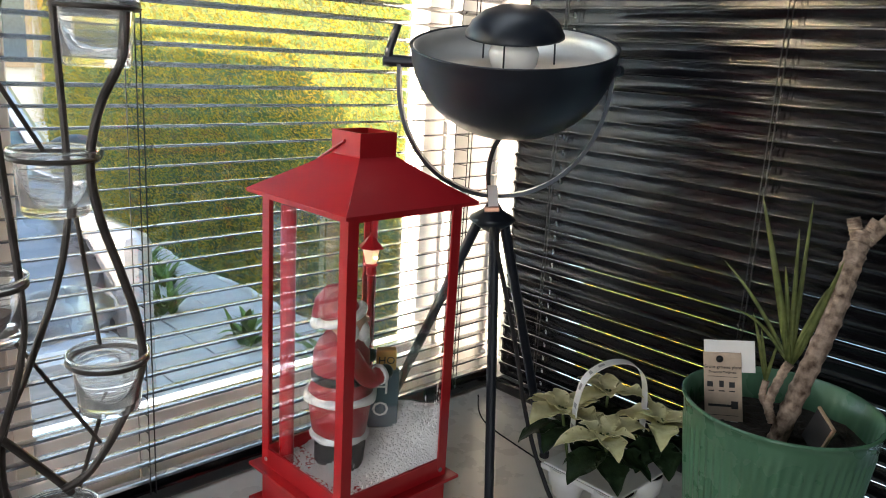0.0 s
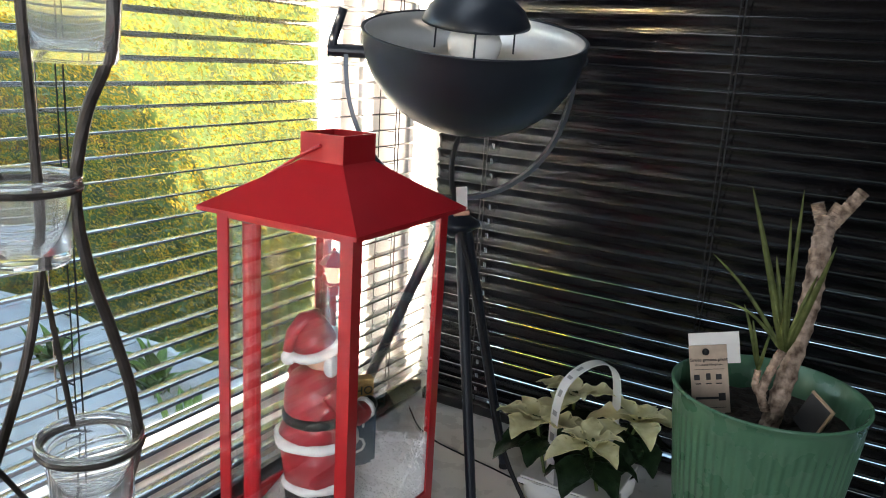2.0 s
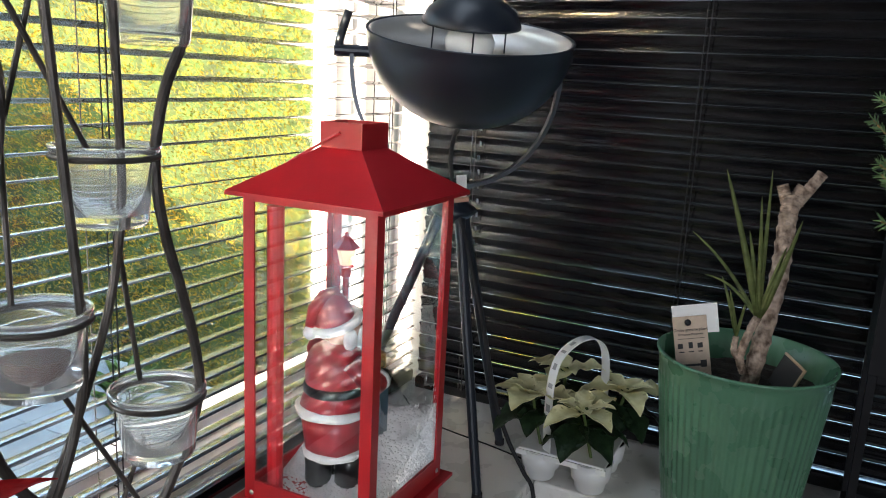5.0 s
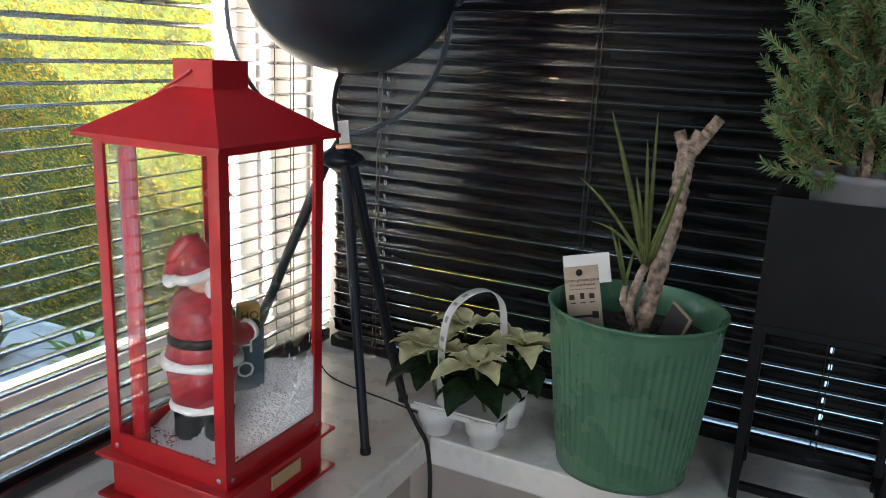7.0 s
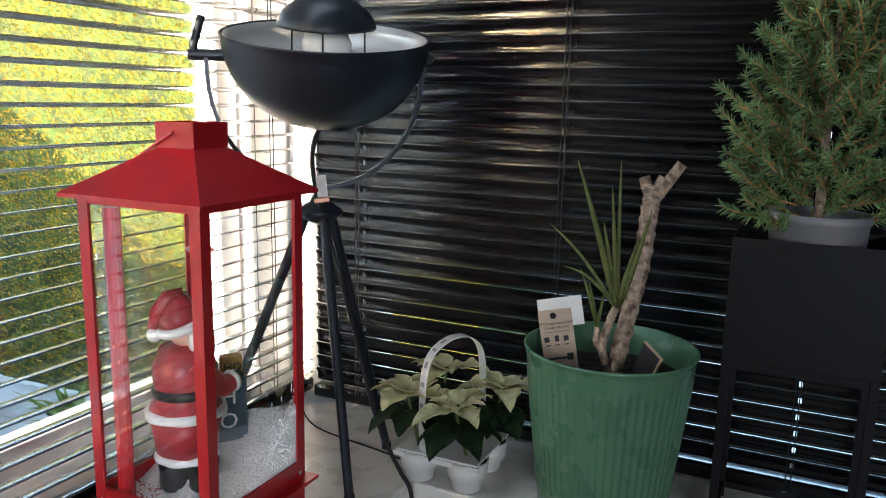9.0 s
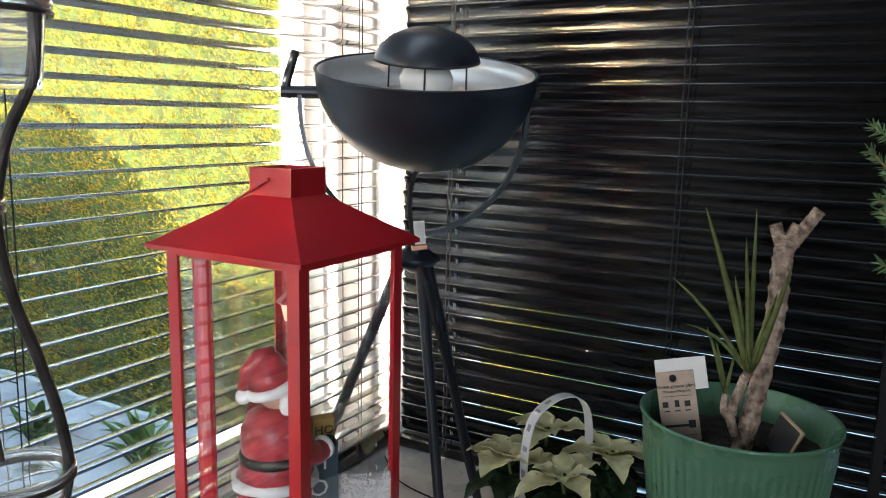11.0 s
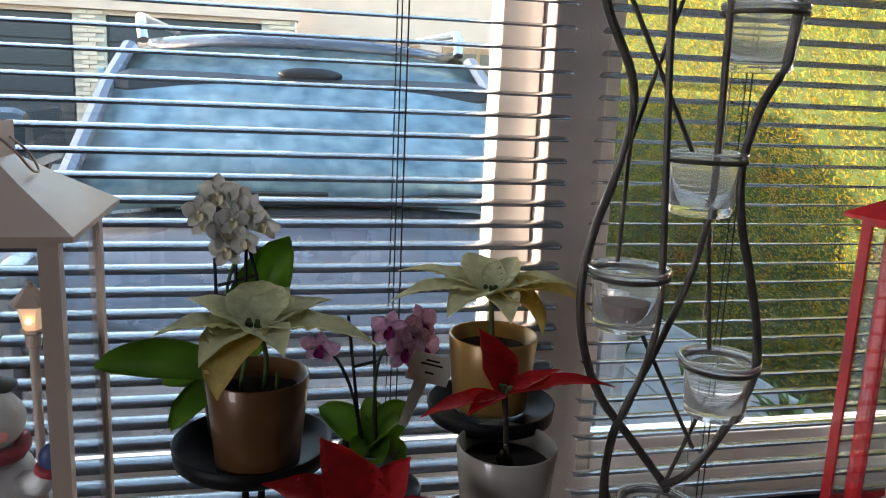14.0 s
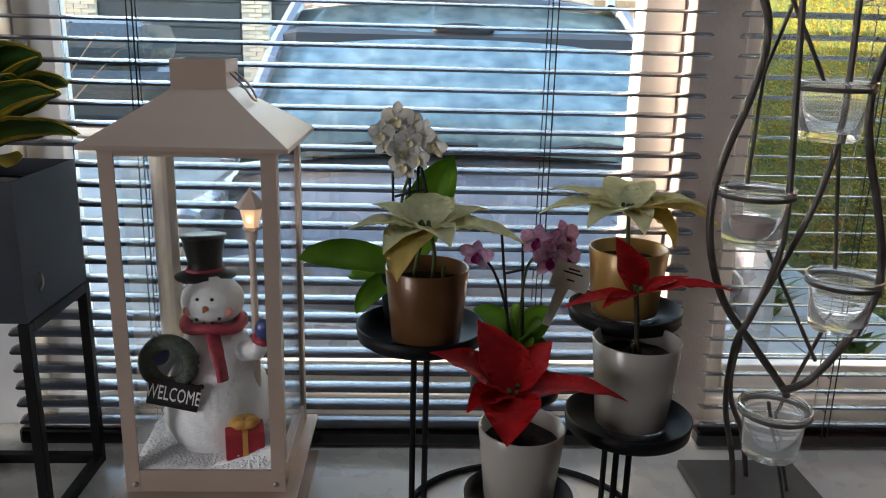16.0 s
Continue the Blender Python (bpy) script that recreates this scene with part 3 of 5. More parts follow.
# out-of-view block, added so its sloping top casts the hedge's diagonal shade
nb = thing("hedge_shade_block", (-8.0, 1.78, GZ - 2.50), "unseen block with a sloping roof, added to shade the hedge", "building")
bm = bmesh.new()
v = [bm.verts.new(p) for p in ((0, 0, 0), (0, 7, 0), (0, 7, 5.9), (0, 0, 3.6), (-7, 0, 0), (-7, 7, 0), (-7, 7, 5.9), (-7, 0, 3.6))]
for q in ((0, 1, 2, 3), (7, 6, 5, 4), (0, 3, 7, 4), (1, 5, 6, 2), (0, 4, 5, 1)):
    bm.faces.new([v[k] for k in q])
part("wall", bm, M_RENDER, nb)
bm = bmesh.new()
v = [bm.verts.new(p) for p in ((.3, -.4, 3.48), (.3, 7.2, 5.98), (-7.3, 7.2, 5.98), (-7.3, -.4, 3.48), (.3, -.4, 3.63), (.3, 7.2, 6.13), (-7.3, 7.2, 6.13), (-7.3, -.4, 3.63))]
for q in ((0, 3, 2, 1), (4, 5, 6, 7), (0, 1, 5, 4), (1, 2, 6, 5), (2, 3, 7, 6), (3, 0, 4, 7)):
    bm.faces.new([v[k] for k in q])
part("roof", bm, M_DARKCAR, nb)

# bare shrub by the street
bm = bmesh.new()
rnd = random.Random(3)
for k in range(14):
    p = Vector((0, 0, 0))
    d = Vector((rnd.uniform(-.35, .35), rnd.uniform(-.3, .3), 1)).normalized()
    pts = [p.copy()]
    for j in range(6):
        d = (d + Vector((rnd.uniform(-.3, .3), rnd.uniform(-.3, .3), rnd.uniform(-.05, .2)))).normalized()
        p = p + d * 0.26
        pts.append(p.copy())
        add_leaf(bm, p, rnd.uniform(0, 6.28), .07, .035, seg=3, mi=1)
    add_tube(bm, pts, 0.012, 5, 0.003)
ob = part("shrub", bm, [M_TIMBER, leaf_mat("russet_leaves", (0.30, 0.09, 0.04), (0.45, 0.2, 0.08))])
ob.matrix_basis = pose(-3.95, 4.6, GZ)
tagged(ob, "thin russet shrub with bare stems by the street", "shrub")


# ---- lanterns ----
def ring_box(bm, half, t, z0, z1, mi=0, hy=None):
    """A square frame of outer half size, wall thickness t."""
    add_box(bm, -half, half, -half, -half + t, z0, z1)
    add_box(bm, -half, half, half - t, half, z0, z1)
    add_box(bm, -half, -half + t, -half + t, half - t, z0, z1)
    add_box(bm, half - t, half, -half + t, half - t, z0, z1)
    return bm


def lantern(name, at, label, m, half, rz=0.0, eave=0.379, top=0.448, handle_side=-1):
    ob = thing(name, at, label, "lantern", "decorative lanterns", rz)
    b = half - 0.0125
    bm = bmesh.new()
    add_box(bm, -half + .001, half - .001, -half + .001, half - .001, 0.0, 0.004, bevel=0.001)
    part("foot_flange", bm, m, ob)
    part("plinth", box(-b, b, -b, b, 0.004, 0.046, bevel=0.0012), m, ob)
    part("ledge", box(-half + .001, half - .001, -half + .001, half - .001, 0.046, 0.050, bevel=0.001), m, ob)
    part("lower_frame", ring_box(bmesh.new(), b - .0004, 0.004, 0.050, 0.072), m, ob)
    part("upper_frame", ring_box(bmesh.new(), b - .0004, 0.004, eave - 0.010, eave - 0.004), m, ob)
    for sx in (-1, 1):
        for sy in (-1, 1):
            bm = bmesh.new()
            add_box(bm, sx * b - (0.013 if sx > 0 else 0), sx * b + (0 if sx > 0 else 0.013), sy * b - (0.002 if sy > 0 else 0), sy * b + (0 if sy > 0 else 0.002), 0.050, eave - 0.004)
            add_box(bm, sx * b - (0.002 if sx > 0 else 0), sx * b + (0 if sx > 0 else 0.002), sy * b - (0.013 if sy > 0 else -0.002), sy * b + (-0.002 if sy > 0 else 0.013), 0.050, eave - 0.004)
            part("post", bm, m, ob)
    bm = bmesh.new()
    r = 0.0245
    zs = top - 0.0255
    a = [bm.verts.new((sx * half, sy * half, eave)) for sx, sy in ((-1, -1), (1, -1), (1, 1), (-1, 1))]
    a0 = [bm.verts.new((sx * half, sy * half, eave - 0.004)) for sx, sy in ((-1, -1), (1, -1), (1, 1), (-1, 1))]
    c = [bm.verts.new((sx * half * .52, sy * half * .52, eave + (zs - eave) * 0.645)) for sx, sy in ((-1, -1), (1, -1), (1, 1), (-1, 1))]
    d = [bm.verts.new((sx * r, sy * r, zs)) for sx, sy in ((-1, -1), (1, -1), (1, 1), (-1, 1))]
    for u, w in ((a0, a), (a, c), (c, d)):
        for k in range(4):
            bm.faces.new((u[k], u[(k + 1) % 4], w[(k + 1) % 4], w[k]))
    bm.faces.new(a0[::-1])
    bm.faces.new(d)
    part("roof", bm, m, ob)
    part("chimney", ring_box(bmesh.new(), r, 0.0012, zs, top), m, ob)
    s = handle_side
    hp = [(s * 0.0252, -0.011, zs + 0.014), (s * 0.044, -0.012, zs + 0.003), (s * 0.056, -0.009, zs - 0.008), (s * 0.060, 0, zs - 0.011), (s * 0.056, 0.009, zs - 0.008), (s * 0.044, 0.012, zs + 0.003), (s * 0.0252, 0.011, zs + 0.014)]
    if s == 0:
        hp = [(-r - .0015, 0, top - 0.010), (-r - .0015, .030, top - 0.026), (-r - .0015, .066, top - 0.047), (-r * .8, .074, top - .0515), (r * .8, .074, top - .0515), (r + .0015, .066, top - 0.047), (r + .0015, .030, top - 0.026), (r + .0015, 0, top - 0.010)]
    else:
        hp = [(s * r + s * (abs(x) - r) * .6, y, z) for x, y, z in hp]
    part("handle", tube(smooth_path(hp, 6), 0.0016 if s == 0 else 0.0010, 8), m, ob)
    for sx, sy in ((0, -1), (0, 1), (-1, 0), (1, 0)):
        q = b - 0.0034
        if sx:
            g = part("pane", box(sx * q - .0008, sx * q + .0008, -b + .005, b - .005, 0.066, eave - 0.008), M_PANE, ob)
        else:
            g = part("pane", box(-b + .005, b - .005, sy * q - .0008, sy * q + .0008, 0.066, eave - 0.008), M_PANE, ob)
        g.visible_shadow = False
    for sx, sy in ((-1, -1), (-1, 1), (1, -1)):
        part("screw", add_ball(bmesh.new(), (sx * (b + .0004), sy * (b - .009), 0.058), 0.0028, scale=(.5, 1, 1)), M_STEEL, ob)
        part("screw", add_ball(bmesh.new(), (sx * (b - .009), sy * (b + .0004), 0.058), 0.0028, scale=(1, .5, 1)), M_STEEL, ob)
    part("inner_floor", box(-b + .005, b - .005, -b + .005, b - .005, 0.051, 0.056), m, ob)
    return ob, b


def snow(center, b, hfun, seed, cling=0):
    """A heap of white beads inside a lantern."""
    rnd = random.Random(seed)
    bm = bmesh.new()
    n = 16
    q = b - 0.0055
    vs = [[bm.verts.new((-q + 2 * q * i / n, -q + 2 * q * j / n, hfun(-1 + 2 * i / n, -1 + 2 * j / n))) for j in range(n + 1)] for i in range(n + 1)]
    for i in range(n):
        for j in range(n):
            f = bm.faces.new((vs[i][j], vs[i + 1][j], vs[i + 1][j + 1], vs[i][j + 1]))
            f.smooth = True
    rim = [vs[i][0] for i in range(n + 1)] + [vs[n][j] for j in range(1, n + 1)] + [vs[i][n] for i in range(n - 1, -1, -1)] + [vs[0][j] for j in range(n - 1, 0, -1)]
    low = [bm.verts.new((v.co.x, v.co.y, 0.0545)) for v in rim]
    for k in range(len(rim)):
        bm.faces.new((rim[k], low[k], low[(k + 1) % len(rim)], rim[(k + 1) % len(rim)]))
    mesh_v, mesh_f = [], []
    for k in range(2100):
        x, y = rnd.uniform(-.97, .97), rnd.uniform(-.97, .97)
        z = hfun(x, y) + rnd.uniform(-0.0004, 0.0012)
        r = rnd.uniform(0.0015, 0.0022)
        c = Vector((x * q, y * q, z))
        i0 = len(mesh_v)
        mesh_v += [tuple(c + Vector(d) * r) for d in ((1, 0, 0), (-1, 0, 0), (0, 1, 0), (0, -1, 0), (0, 0, 1), (.7, .7, .5), (-.7, .7, .5), (.7, -.7, .5), (-.7, -.7, .5))]
        mesh_f += [tuple(i0 + w for w in t) for t in ((4, 5, 6), (4, 6, 8), (4, 8, 7), (4, 7, 5), (0, 5, 7), (2, 6, 5), (1, 8, 6), (3, 7, 8))]
    for k in range(900):
        u = rnd.uniform(-.98, .98)
        x, y = (u, -1) if k % 2 else (-1, u)
        z = 0.058 + (hfun(x, y) - 0.058) * rnd.random()
        c, r = Vector((x * q, y * q, z)), rnd.uniform(0.0012, 0.0019)
        i0 = len(mesh_v)
        mesh_v += [tuple(c + Vector(d) * r) for d in ((1, 0, 0), (-1, 0, 0), (0, 1, 0), (0, -1, 0), (0, 0, 1), (0, 0, -1))]
        mesh_f += [tuple(i0 + w for w in t) for t in ((0, 2, 4), (2, 1, 4), (1, 3, 4), (3, 0, 4), (2, 0, 5), (1, 2, 5), (3, 1, 5), (0, 3, 5))]
    for k in range(cling):
        x = rnd.uniform(-.9, .95)
        z = hfun(x, -1) + abs(rnd.gauss(0, 0.022)) + 0.002
        c, r = Vector((x * q, -q + 0.0008, z)), rnd.uniform(0.0008, 0.0012)
        i0 = len(mesh_v)
        mesh_v += [tuple(c + Vector(d) * r) for d in ((1, 0, 0), (-1, 0, 0), (0, .7, 0), (0, -.7, 0), (0, 0, 3.2), (0, 0, -3.2))]
        mesh_f += [tuple(i0 + w for w in t) for t in ((0, 2, 4), (2, 1, 4), (1, 3, 4), (3, 0, 4), (2, 0, 5), (1, 2, 5), (3, 1, 5), (0, 3, 5))]
    ob = part("snow_heap", bm, M_SNOW)
    ob.location = center
    tagged(ob, "heap of white plastic snow beads inside a lantern", "artificial snow", "", "stuff")
    me = bpy.data.meshes.new("beads")
    me.from_pydata(mesh_v, [], mesh_f)
    me.materials.append(M_SNOW)
    for p in me.polygons:
        p.use_smooth = True
    o2 = new("beads", me)
    o2.parent = ob
    tagged(o2, "", "", "", "stuff")
    return ob


RLC = (-0.369, -0.154, 0.0)
rl, RB = lantern("red_lantern", RLC, "glossy red metal lantern with clear panes and a scene inside", M_RED, 0.0895, handle_side=0)
part("plaque", box(-0.024, 0.024, -0.0795, -0.0776, 0.017, 0.033, bevel=0.0006), mat("kraft_plaque", (0.5, 0.34, 0.18), rough=0.6), rl, "small tan plaque").location = (0.012, 0, 0)
part("snow_tube", tube([(-0.060, 0.050, 0.056), (-0.060, 0.050, 0.365)], 0.0085, 14), M_RED, rl, "red upright snow tube")
snow(RLC, RB, lambda x, y: 0.0553 + 0.072 * max(0, x * .75 + .25) * max(0, 1 - .3 * (y + .5)) + 0.004 * max(0, noise.noise((x * 3, y * 3, 0))) + 0.013 * math.exp(-((x + .15) ** 2 + (y + .05) ** 2) / .10), 1, 110)
WLC = (-1.2415, -0.109, 0.0)
wl, WB = lantern("white_lantern", WLC, "cream white metal lantern with clear panes and a scene inside", M_CREAM, 0.087, handle_side=1)
part("snow_tube", tube([(-0.056, 0.036, 0.056), (-0.056, 0.036, 0.362)], 0.0115, 16), mat("translucent_tube", (0.72, 0.64, 0.52), rough=0.4, sub=0.3), wl, "beige upright snow tube")
snow(WLC, WB, lambda x, y: 0.072 + 0.022 * max(0, x) + 0.008 * (1 - abs(y)) + 0.004 * noise.noise((x * 4, y * 4, 2)), 2)


def street_lamp_model(at, m, height, label):
    """The tiny lit street lamp inside a lantern."""
    ob = thing("miniature_street_lamp", at, label, "miniature lamp", "miniature lamps")
    part("lamp_post", lathe([(0.007, 0.056), (0.006, 0.075), (0.0036, 0.085), (0.0034, height - 0.052), (0.0055, height - 0.050), (0.0055, height - 0.040), (0.0032, height - 0.038)], 14), m, ob)
    part("lamp_glass", lathe([(0.0068, height - 0.037), (0.0108, height - 0.0187)], 6), M_LANTERNGLASS, ob, "warm lit glass")
    part("lamp_roof", lathe([(0.0150, height - 0.0185), (0.0155, height - 0.0175), (0.0090, height - 0.0110), (0.0040, height - 0.005), (0.0020, height - 0.004), (0.0026, height - 0.0025), (0.0006, height)], 6), m, ob)
    part("lamp_collar", lathe([(0.0070, height - 0.041), (0.0092, height - 0.039), (0.0085, height - 0.0372)], 6), m, ob)
    part("flame_bulb", add_ball(bmesh.new(), (0, -0.0095, height - 0.029), 0.0022), M_WARM, ob)
    return ob


street_lamp_model((-0.327, -0.120, 0), M_RED, 0.325, "tiny red street lamp with a lit bulb")
street_lamp_model((-1.2005, -0.130, 0), M_CREAM, 0.334, "tiny cream street lamp with a lit bulb")

# the figures inside the lanterns: plain painted statues, one mesh each
F_RED = mat("figure_red", (0.33, 0.022, 0.032), rough=0.35, vary=0.15, scale=80)
F_WHITE = mat("figure_white", (0.74, 0.74, 0.73), rough=0.38, vary=0.08, scale=90, bump=0.9, bscale=130)
F_BLACK = mat("figure_black", (0.008, 0.008, 0.009), rough=0.3, vary=0.2)
F_SKIN = mat("figure_peach", (0.60, 0.36, 0.26), rough=0.5)
F_BLUE = mat("figure_blue", (0.03, 0.05, 0.16), rough=0.4)
F_GREEN = mat("figure_wreath", (0.05, 0.07, 0.05), rough=0.6, vary=0.5, scale=300, bump=0.8)
F_ORANGE = mat("figure_orange", (0.6, 0.2, 0.05), rough=0.5)

bm = bmesh.new()
for x, y in ((-0.010, 0.013), (0.010, -0.013)):
    add_lathe(bm, [(0.0125, 0.064), (0.0150, 0.070), (0.0145, 0.085), (0.0165, 0.104)], 16, pose(x, y, 0), mi=2)
    add_ball(bm, (x + 0.014, y, 0.071), 0.0135, mi=2, scale=(1.25, 0.95, 0.75))
add_lathe(bm, [(0.026, 0.100), (0.0325, 0.103), (0.0335, 0.108), (0.030, 0.111)], 24, mi=1, wobble=lambda a, z: 1 + .03 * math.sin(a * 7))
add_lathe(bm, [(0.030, 0.108), (0.033, 0.130), (0.036, 0.152)], 24, mi=0, wobble=lambda a, z: 1 + .025 * math.sin(a * 5))
add_lathe(bm, [(0.036, 0.149), (0.0415, 0.152), (0.0415, 0.157), (0.036, 0.160)], 28, mi=1, wobble=lambda a, z: 1 + .03 * math.sin(a * 6 + 1))
add_lathe(bm, [(0.037, 0.158), (0.032, 0.172), (0.0305, 0.178), (0.032, 0.192), (0.031, 0.206), (0.025, 0.219), (0.014, 0.226)], 24, mi=0)
add_lathe(bm, [(0.0315, 0.1725), (0.0335, 0.1745), (0.0335, 0.181), (0.0315, 0.183)], 24, mi=2)
add_box(bm, 0.0325, 0.0350, -0.005, 0.005, 0.173, 0.183, bevel=0.0008, mi=4)
add_ball(bm, (0.006, 0, 0.241), 0.0205, mi=3)
add_ball(bm, (0.0275, 0, 0.240), 0.0042, mi=3)
for y, z, r in ((0, 0.228, .0125), (0.010, 0.230, .010), (-0.010, 0.230, .010), (0.005, 0.217, .010), (-0.005, 0.217, .010), (0, 0.207, .0085)):
    add_ball(bm, (0.020 + (0.228 - z) * .22, y, z), r, mi=1, scale=(0.85, 1, 1.2))
for s in (-1, 1):
    add_ball(bm, (0.004, s * 0.0185, 0.232), 0.0085, mi=1, scale=(1, .7, 1.4))
add_lathe(bm, [(0.0222, 0.247), (0.0205, 0.258), (0.0155, 0.268), (0.0105, 0.276), (0.0060, 0.279)], 24, pose(-0.003, 0, 0, 0, -5, 0) @ pose(0.022, 0, 0), mi=0)
add_tube(bm, [(0.000, 0, 0.276), (-0.014, 0.003, 0.276), (-0.024, 0.006, 0.264), (-0.028, 0.008, 0.246)], 0.0095, 10, 0.0050, mi=0)
add_ball(bm, (-0.027, 0.008, 0.239), 0.0075, mi=1)
add_tube(bm, [(0.0232 * math.cos(a) - 0.001, 0.0232 * math.sin(a), 0.249 + 0.008 * math.cos(a)) for a in [2 * math.pi * k / 20 for k in range(20)]], 0.0052, 8, mi=1, closed=True)
for s in (-1, 1):
    add_tube(bm, smooth_path([(-0.002, s * 0.029, 0.212), (0.008, s * 0.039, 0.196), (0.020, s * 0.038, 0.184), (0.034, s * 0.030, 0.184)], 4), 0.0115, 10, 0.0100, mi=0)
    add_ball(bm, (0.043, s * 0.026, 0.185), 0.0088, mi=2)
    add_tube(bm, [(0.032, s * 0.031, 0.184), (0.037, s * 0.029, 0.1845)], 0.0118, 10, mi=1)
fig = part("painted_statue", bm, [F_RED, F_WHITE, F_BLACK, F_SKIN, F_ORANGE], smooth=True)
fig.matrix_basis = pose(-0.388, -0.150, -0.004, 0, 0, -18)
tagged(fig, "small painted figure in a red coat inside the red lantern", "figurine")

sign = thing("letter_blocks", (-0.338, -0.160, 0), "stacked dark block with white letters beside the figure", "ornament", rz=-36)
part("block", box(-0.021, 0.021, -0.007, 0.007, 0.098, 0.170, bevel=0.002), mat("sign_slate", (0.035, 0.06, 0.085), rough=0.5), sign)
part("block", box(-0.006, 0.017, -0.007, 0.007, 0.171, 0.196, bevel=0.002), mat("block_mustard", (0.42, 0.24, 0.06), rough=0.5), sign, "small mustard block")
for w, x, z, s, mm in (("H", 0, 0.150, 0.026, M_PAPER), ("O", 0, 0.122, 0.026, M_PAPER), ("HO", 0.0055, 0.1835, 0.013, M_INK)):
    text_mesh("letters", w, s, mm, sign, pose(x, -0.0075, z, 90, 0, 0))

bm = bmesh.new()
add_lathe(bm, [(0.020, 0.074), (0.040, 0.082), (0.047, 0.105), (0.044, 0.135), (0.034, 0.165), (0.028, 0.185), (0.020, 0.195)], 26, mi=0)
add_ball(bm, (0, -0.002, 0.222), 0.0255, mi=0, u=20, v=14, scale=(1.05, 1, 0.95))
add_lathe(bm, [(0.022, 0.241), (0.0262, 0.2405), (0.0265, 0.243), (0.0160, 0.247), (0.0150, 0.252), (0.0148, 0.258), (0.0182, 0.278), (0.0200, 0.281), (0.0, 0.281)], 24, pose(0, 0, 0, -3, -2, 0), mi=1)
add_lathe(bm, [(0.0164, 0.2470), (0.0164, 0.2485), (0.0160, 0.2500)], 24, pose(0, 0, 0, -3, -2, 0), mi=2)
add_tube(bm, [(0.0235 * math.cos(a), 0.0235 * math.sin(a) - 0.002, 0.200 + 0.002 * math.sin(3 * a)) for a in [2 * math.pi * k / 20 for k in range(20)]], 0.0056, 8, mi=2, closed=True)
add_tube(bm, [(0.004, -0.025, 0.198), (0.010, -0.037, 0.184), (0.014, -0.042, 0.170), (0.016, -0.045, 0.159)], 0.0068, 8, 0.0088, flat=0.40, mi=2)
add_tube(bm, [(0.026, -0.012, 0.174), (0.039, -0.024, 0.180), (0.046, -0.030, 0.193)], 0.0105, 10, 0.008, mi=0)
add_ball(bm, (0.049, -0.031, 0.204), 0.0085, mi=4, scale=(1, .8, 1.3))
add_tube(bm, [(0.0455, -0.030, 0.192), (0.0475, -0.0305, 0.197)], 0.0090, 10, mi=2)
add_tube(bm, [(-0.028, -0.004, 0.176), (-0.042, -0.014, 0.166), (-0.048, -0.030, 0.152)], 0.012, 10, 0.010, mi=0)
add_ball(bm, (-0.040, -0.034, 0.180), 0.010, mi=4, scale=(1.0, .8, 1.1))
add_tube(bm, [(-0.029 + 0.018 * math.cos(a), -0.040, 0.174 + 0.021 * math.sin(a)) for a in [2 * math.pi * k / 22 for k in range(22)]], 0.0072, 8, mi=5, closed=True)
add_lathe(bm, [(0.0032, 0.0), (0.0, 0.011)], 8, pose(0.0, -0.026, 0.222, 95, 0, 0), mi=6)
for x, z in ((-0.007, 0.230), (0.005, 0.230), (-0.009, 0.210), (-0.003, 0.207), (0.004, 0.207), (0.010, 0.211)):
    add_ball(bm, (x, -0.0255 + abs(x) * .2, z), 0.0017, mi=1)
for s in (-1, 1):
    add_ball(bm, (s * 0.0165, -0.0205, 0.217), 0.0045, mi=7, scale=(1, .4, 1))
for z in (0.178, 0.152):
    add_ball(bm, (-0.008 + (0.178 - z) * .2, -0.034 - (0.178 - z) * .35, z), 0.0025, mi=1)
fig = part("snowman_statue", bm, [F_WHITE, F_BLACK, mat("figure_crimson", (0.32, 0.03, 0.05), rough=0.5, vary=0.2, scale=200, bump=0.4), F_SKIN, F_BLUE, F_GREEN, F_ORANGE, mat("figure_cheek", (0.75, 0.30, 0.25), rough=0.5)], smooth=True)
fig.matrix_basis = pose(-1.243, -0.116, -0.006) @ Matrix.Diagonal((1.13, 1.10, 1.02, 1))
tagged(fig, "white painted snowman figure with black hat and crimson scarf", "figurine")
ws = thing("welcome_sign", (-1.269, -0.160, 0.122), "black hanging sign with white lettering beside the snowman", "sign")
ws.matrix_basis = pose(-1.271, -0.167, 0.143, 0, 12, 0) @ Matrix.Diagonal((0.90, 1, 1.22, 1))
part("board", box(-0.0265, 0.0265, -0.0018, 0.0018, -0.011, 0.011, bevel=0.0006), F_BLACK, ws)
text_mesh("letters", "WELCOME", 0.0135, M_PAPER, ws, pose(0, -0.0021, 0, 90, 0, 0) @ Matrix.Diagonal((0.86, 1.25, 1, 1)))
gift = thing("gift_box", (-1.208, -0.162, 0.080), "small wrapped red gift with a golden bow in the snow", "ornament", rz=14)
gift.scale = (1.25, 1.1, 1.25)
part("box", box(-0.0145, 0.0145, -0.012, 0.012, 0.0, 0.022, bevel=0.001), F_RED, gift)
part("ribbon", box(-0.002, 0.002, -0.0125, 0.0125, -0.0002, 0.0226), mat("gold_ribbon", (0.55, 0.30, 0.07), rough=0.4), gift)
bm = bmesh.new()
for k in range(6):
    a = k * 1.05
    add_ball(bm, (0.006 * math.cos(a), 0.006 * math.sin(a), 0.026), 0.005, scale=(1.2, .8, .8))
part("bow", bm, bpy.data.materials["gold_ribbon"], gift, "golden bow")


